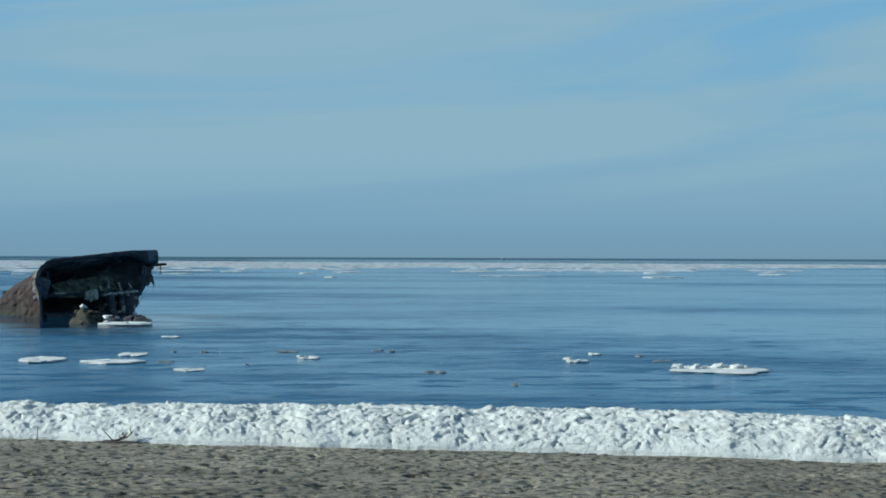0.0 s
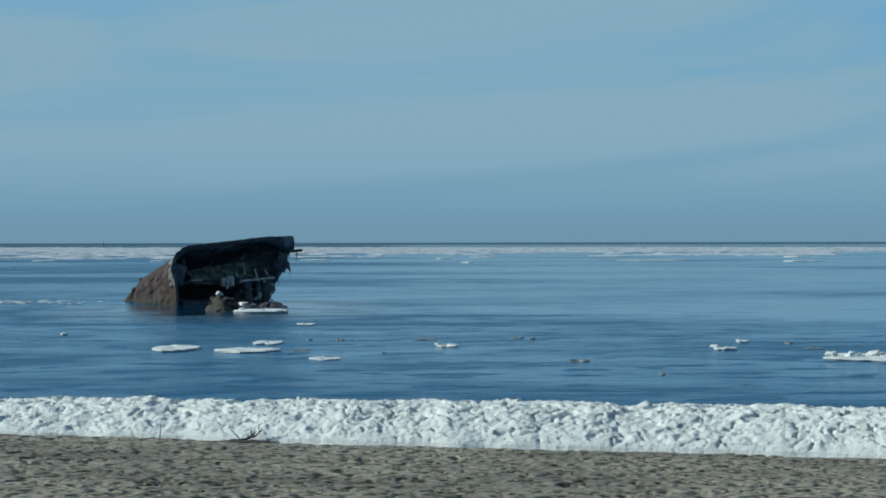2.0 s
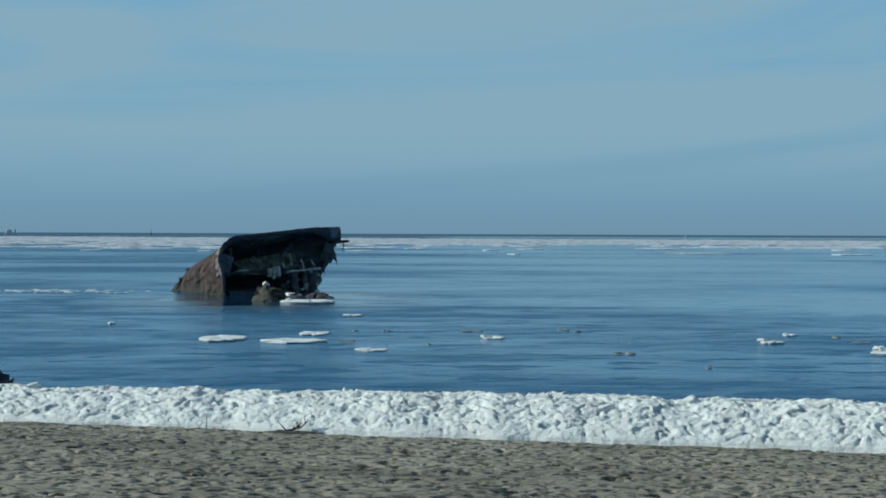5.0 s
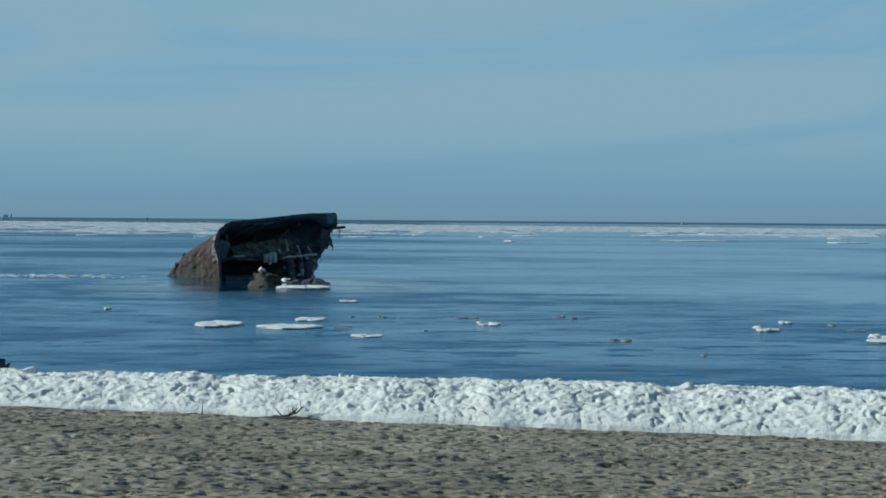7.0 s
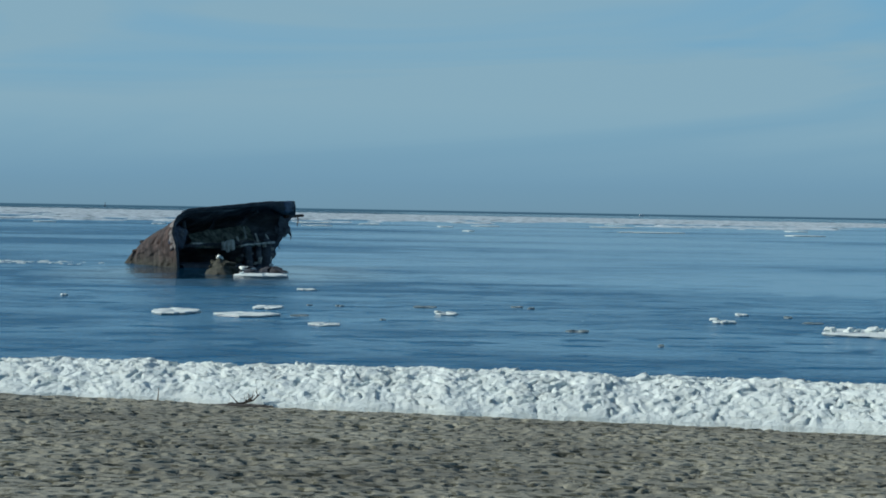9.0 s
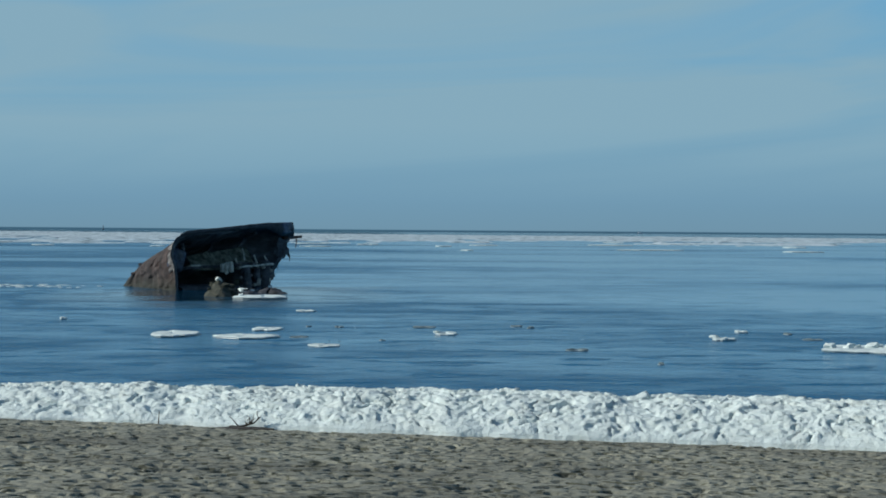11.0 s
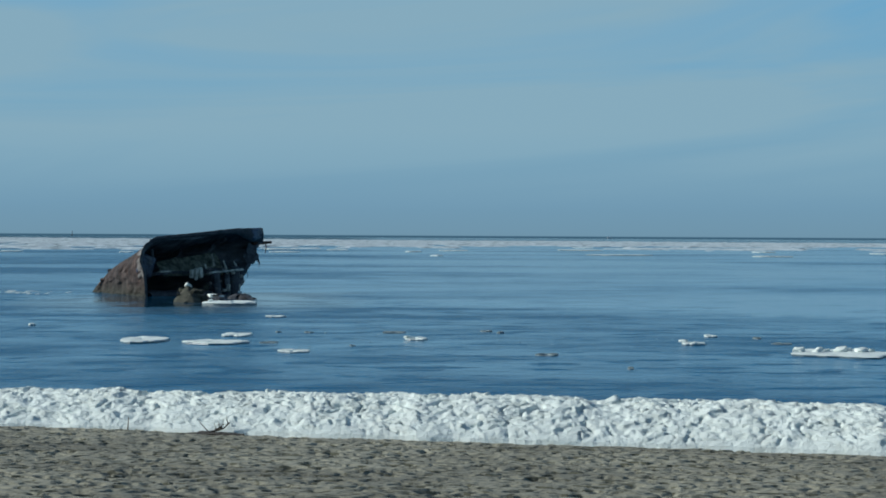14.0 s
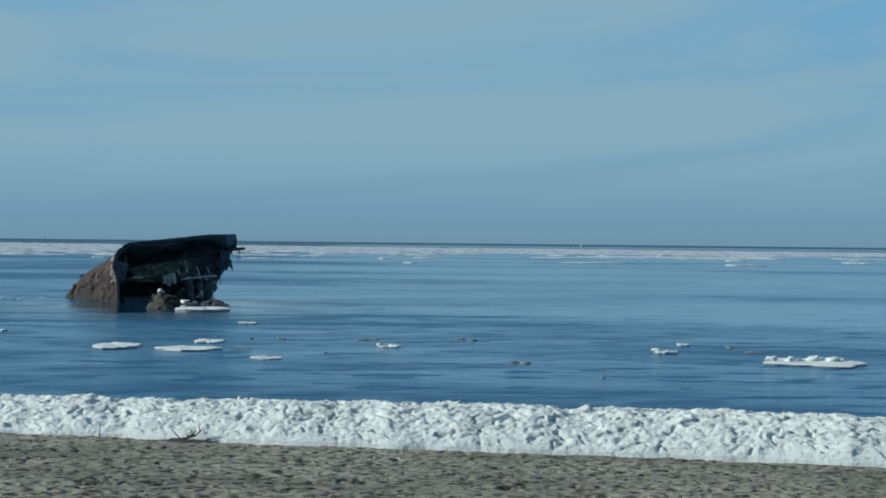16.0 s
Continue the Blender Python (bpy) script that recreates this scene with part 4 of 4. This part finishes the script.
def beacon(x, y):
    base = new("channel_beacon")
    base.location = (x, y, 0)
    tagged(base, "slim dark beacon tower standing in the far sea", "beacon")
    boxes("plinth", HAZE_GREY, base, [(0, 0, 1.6, 5, 5, 3.4)])
    bm = bmesh.new()
    tube(bm, [(0, 0, 3), (0, 0, 6), (0, 0, 9)], 1.2, 0.8, 8)
    part("tower", bm, HAZE_GREY, base)
    bm = bmesh.new()
    tube(bm, [(0, 0, 9), (0, 0, 10.2)], 1.2, 0.9, 8)
    part("lantern", bm, HAZE_GREY, base)


def vessel(x, y, k, label):
    base = new("distant_ship")
    base.location = (x, y, 0)
    tagged(base, label, "ship", "ships on the horizon")
    boxes("hull", HAZE_WHITE, base, [(0, 0, 2.0 * k, 26 * k, 6 * k, 4.4 * k)])
    boxes("deckhouse", HAZE_WHITE, base, [(-5 * k, 0, 6.8 * k, 12 * k, 5 * k, 5.4 * k)])
    boxes("wheelhouse", HAZE_WHITE, base, [(-6 * k, 0, 10.4 * k, 6 * k, 4 * k, 2.0 * k)])
    boxes("mast", HAZE_GREY, base, [(8 * k, 0, 8.0 * k, 2.2 * k, 2 * k, 8 * k)])


beacon(-650, 4600)
vessel(-958, 4600, 1.0, "small white-topped ship far out on the horizon")
vessel(540, 4650, 0.45, "tiny pale ship far out on the horizon")


# ---- things along the snow bank ----
WOOD = plain("weathered_driftwood", (0.20, 0.17, 0.13), 0.9)
DARK_WOOD = plain("wet_driftwood", (0.060, 0.050, 0.040), 0.85)
ROCK = plain("dark_wet_rock", (0.050, 0.055, 0.060), 0.6)


def brush_pile():
    """A washed-up branch with bare twigs, half bedded in the sand."""
    base = new("driftwood_branch")
    base.location = (-2.78, 36.58, 1.50)
    tagged(base, "bare twiggy driftwood branch on dark weed beside the snow bank", "driftwood")
    bm = bmesh.new()
    tube(bm, [(-0.16, 0.0, 0.0), (-0.05, -0.03, 0.03), (0.1, 0.02, 0.05), (0.26, 0.0, 0.10), (0.36, 0.02, 0.20)], 0.024, 0.012)
    part("trunk", bm, DARK_WOOD, base)
    bm = bmesh.new()
    tube(bm, [(0.0, 0, 0.03), (-0.07, -0.02, 0.11), (-0.17, 0.0, 0.22)], 0.014, 0.006, 6)
    part("twig", bm, DARK_WOOD, base)
    rnd = random.Random(8)
    for i in range(13):
        t = rnd.uniform(0.1, 0.95)
        x0, z0 = 0.05 + 0.3 * t, 0.04 + 0.14 * t * t
        dx, dz = rnd.uniform(-0.06, 0.12), rnd.uniform(0.07, 0.20)
        bow = rnd.uniform(-0.05, 0.05)
        bm = bmesh.new()
        tube(bm, [(x0, 0, z0), (x0 + dx * 0.5 + bow, rnd.uniform(-0.05, 0.05), z0 + dz * 0.5), (x0 + dx, rnd.uniform(-0.06, 0.06), z0 + dz)], 0.010, 0.004, 5)
        part("twig", bm, DARK_WOOD if i % 3 else WOOD, base)
    for x0, y0, wide, deep, high, seed in ((0.0, -0.10, 0.42, 0.45, 0.07, 12), (0.30, -0.05, 0.30, 0.5, 0.05, 13), (-0.26, -0.05, 0.22, 0.3, 0.035, 14), (0.52, -0.12, 0.18, 0.3, 0.03, 15)):
        bm = bmesh.new()
        chunk(bm, Matrix.Translation((x0, y0, 0.0)) @ Matrix.Diagonal((wide, deep, high, 1)), seed, 0.3, 4, 2.0, 0.3)
        part("weed_clump", bm, DARK_WOOD, base, "dark matted weed", False)


brush_pile()


def stake(x, y, z, tall, lean):
    bm = bmesh.new()
    tube(bm, [(0, 0, -0.15), (0.02, 0, tall * 0.4), (lean, 0, tall)], 0.014, 0.008, 6)
    ob = bm_object("thin_stick", bm, WOOD)
    ob.location = (x, y, z)
    tagged(ob, "thin grey stick standing in sand before the snow", "stick")


stake(-4.25, 36.95, 1.5, 0.26, 0.03)


def shore_rocks():
    """Snow-capped boulders with a driftwood log at the water's edge."""
    piles = ((-10.12, 46.0, 0.8, 2.12), (-10.75, 46.2, 0.95, 2.3), (-11.5, 46.5, 1.1, 2.4), (-10.6, 45.4, 0.7, 1.7), (-12.4, 46.1, 1.2, 2.35), (-11.6, 45.4, 0.9, 1.6), (-13.5, 46.6, 1.4, 2.3), (-14.8, 46.3, 1.5, 2.1))
    for i, (x, y, size, high) in enumerate(piles):
        base = new("boulder")
        base.location = (x, y, 0)
        tagged(base, "dark wet boulder with a cap of snow at the water's edge", "boulder", "boulders at the water")
        bm = bmesh.new()
        chunk(bm, Matrix.Translation((0, 0, high * 0.42)) @ pose(0, 0, 0, 5, 8 - 4 * (i % 4), 37 * i) @ Matrix.Diagonal((size * 0.95, size, high * 0.95, 1)), 30 + i, 0.13, 5, 2.0)
        part("rock", bm, ROCK, base)
        bm = bmesh.new()
        chunk(bm, Matrix.Translation((-0.1, 0, high * 0.92)) @ pose(0, 0, 0, 4, -6, 37 * i) @ Matrix.Diagonal((size * 0.75, size * 0.8, 0.22, 1)), 50 + i, 0.2, 5, 1.8)
        part("snow_cap", bm, ICE, base, "white snow cap")
    bm = bmesh.new()
    tube(bm, [(-13.5, 45.6, 2.1), (-12.0, 45.6, 2.30), (-11.0, 45.6, 2.34), (-9.98, 45.6, 2.39)], 0.09, 0.035)
    tagged(bm_object("driftwood_log", bm, DARK_WOOD), "dark driftwood log lying over snowy boulders", "driftwood")


shore_rocks()


def brash(name, cx, cy, wide, deep, count, size, seed, label):
    """A thin drift of slush and crumbs of ice on the water."""
    rnd = random.Random(seed)
    bm = bmesh.new()
    for i in range(count):
        u, v = rnd.gauss(0, 0.3), rnd.gauss(0, 0.25)
        k = size * rnd.uniform(0.4, 1.3)
        bmesh.ops.create_icosphere(bm, subdivisions=1, radius=0.5, matrix=Matrix.Translation((cx + u * wide, cy + v * deep, 0.0)) @ pose(0, 0, 0, 0, 0, rnd.uniform(0, 180)) @ Matrix.Diagonal((k * 1.6, k * 1.2, k * 0.25, 1)))
    tagged(bm_object(name, bm, ICE if name == "slush" else DIRTY_ICE, False), label, "slush", kind="stuff")


brash("slush", -34.0, 178.0, 12.0, 9.0, 150, 0.35, 3, "thin drift of pale slush on the water beside the wreck")
brash("ice_crumbs", 8.0, 99.0, 30.0, 20.0, 60, 0.10, 5, "scattered small crumbs of grey ice on calm water")
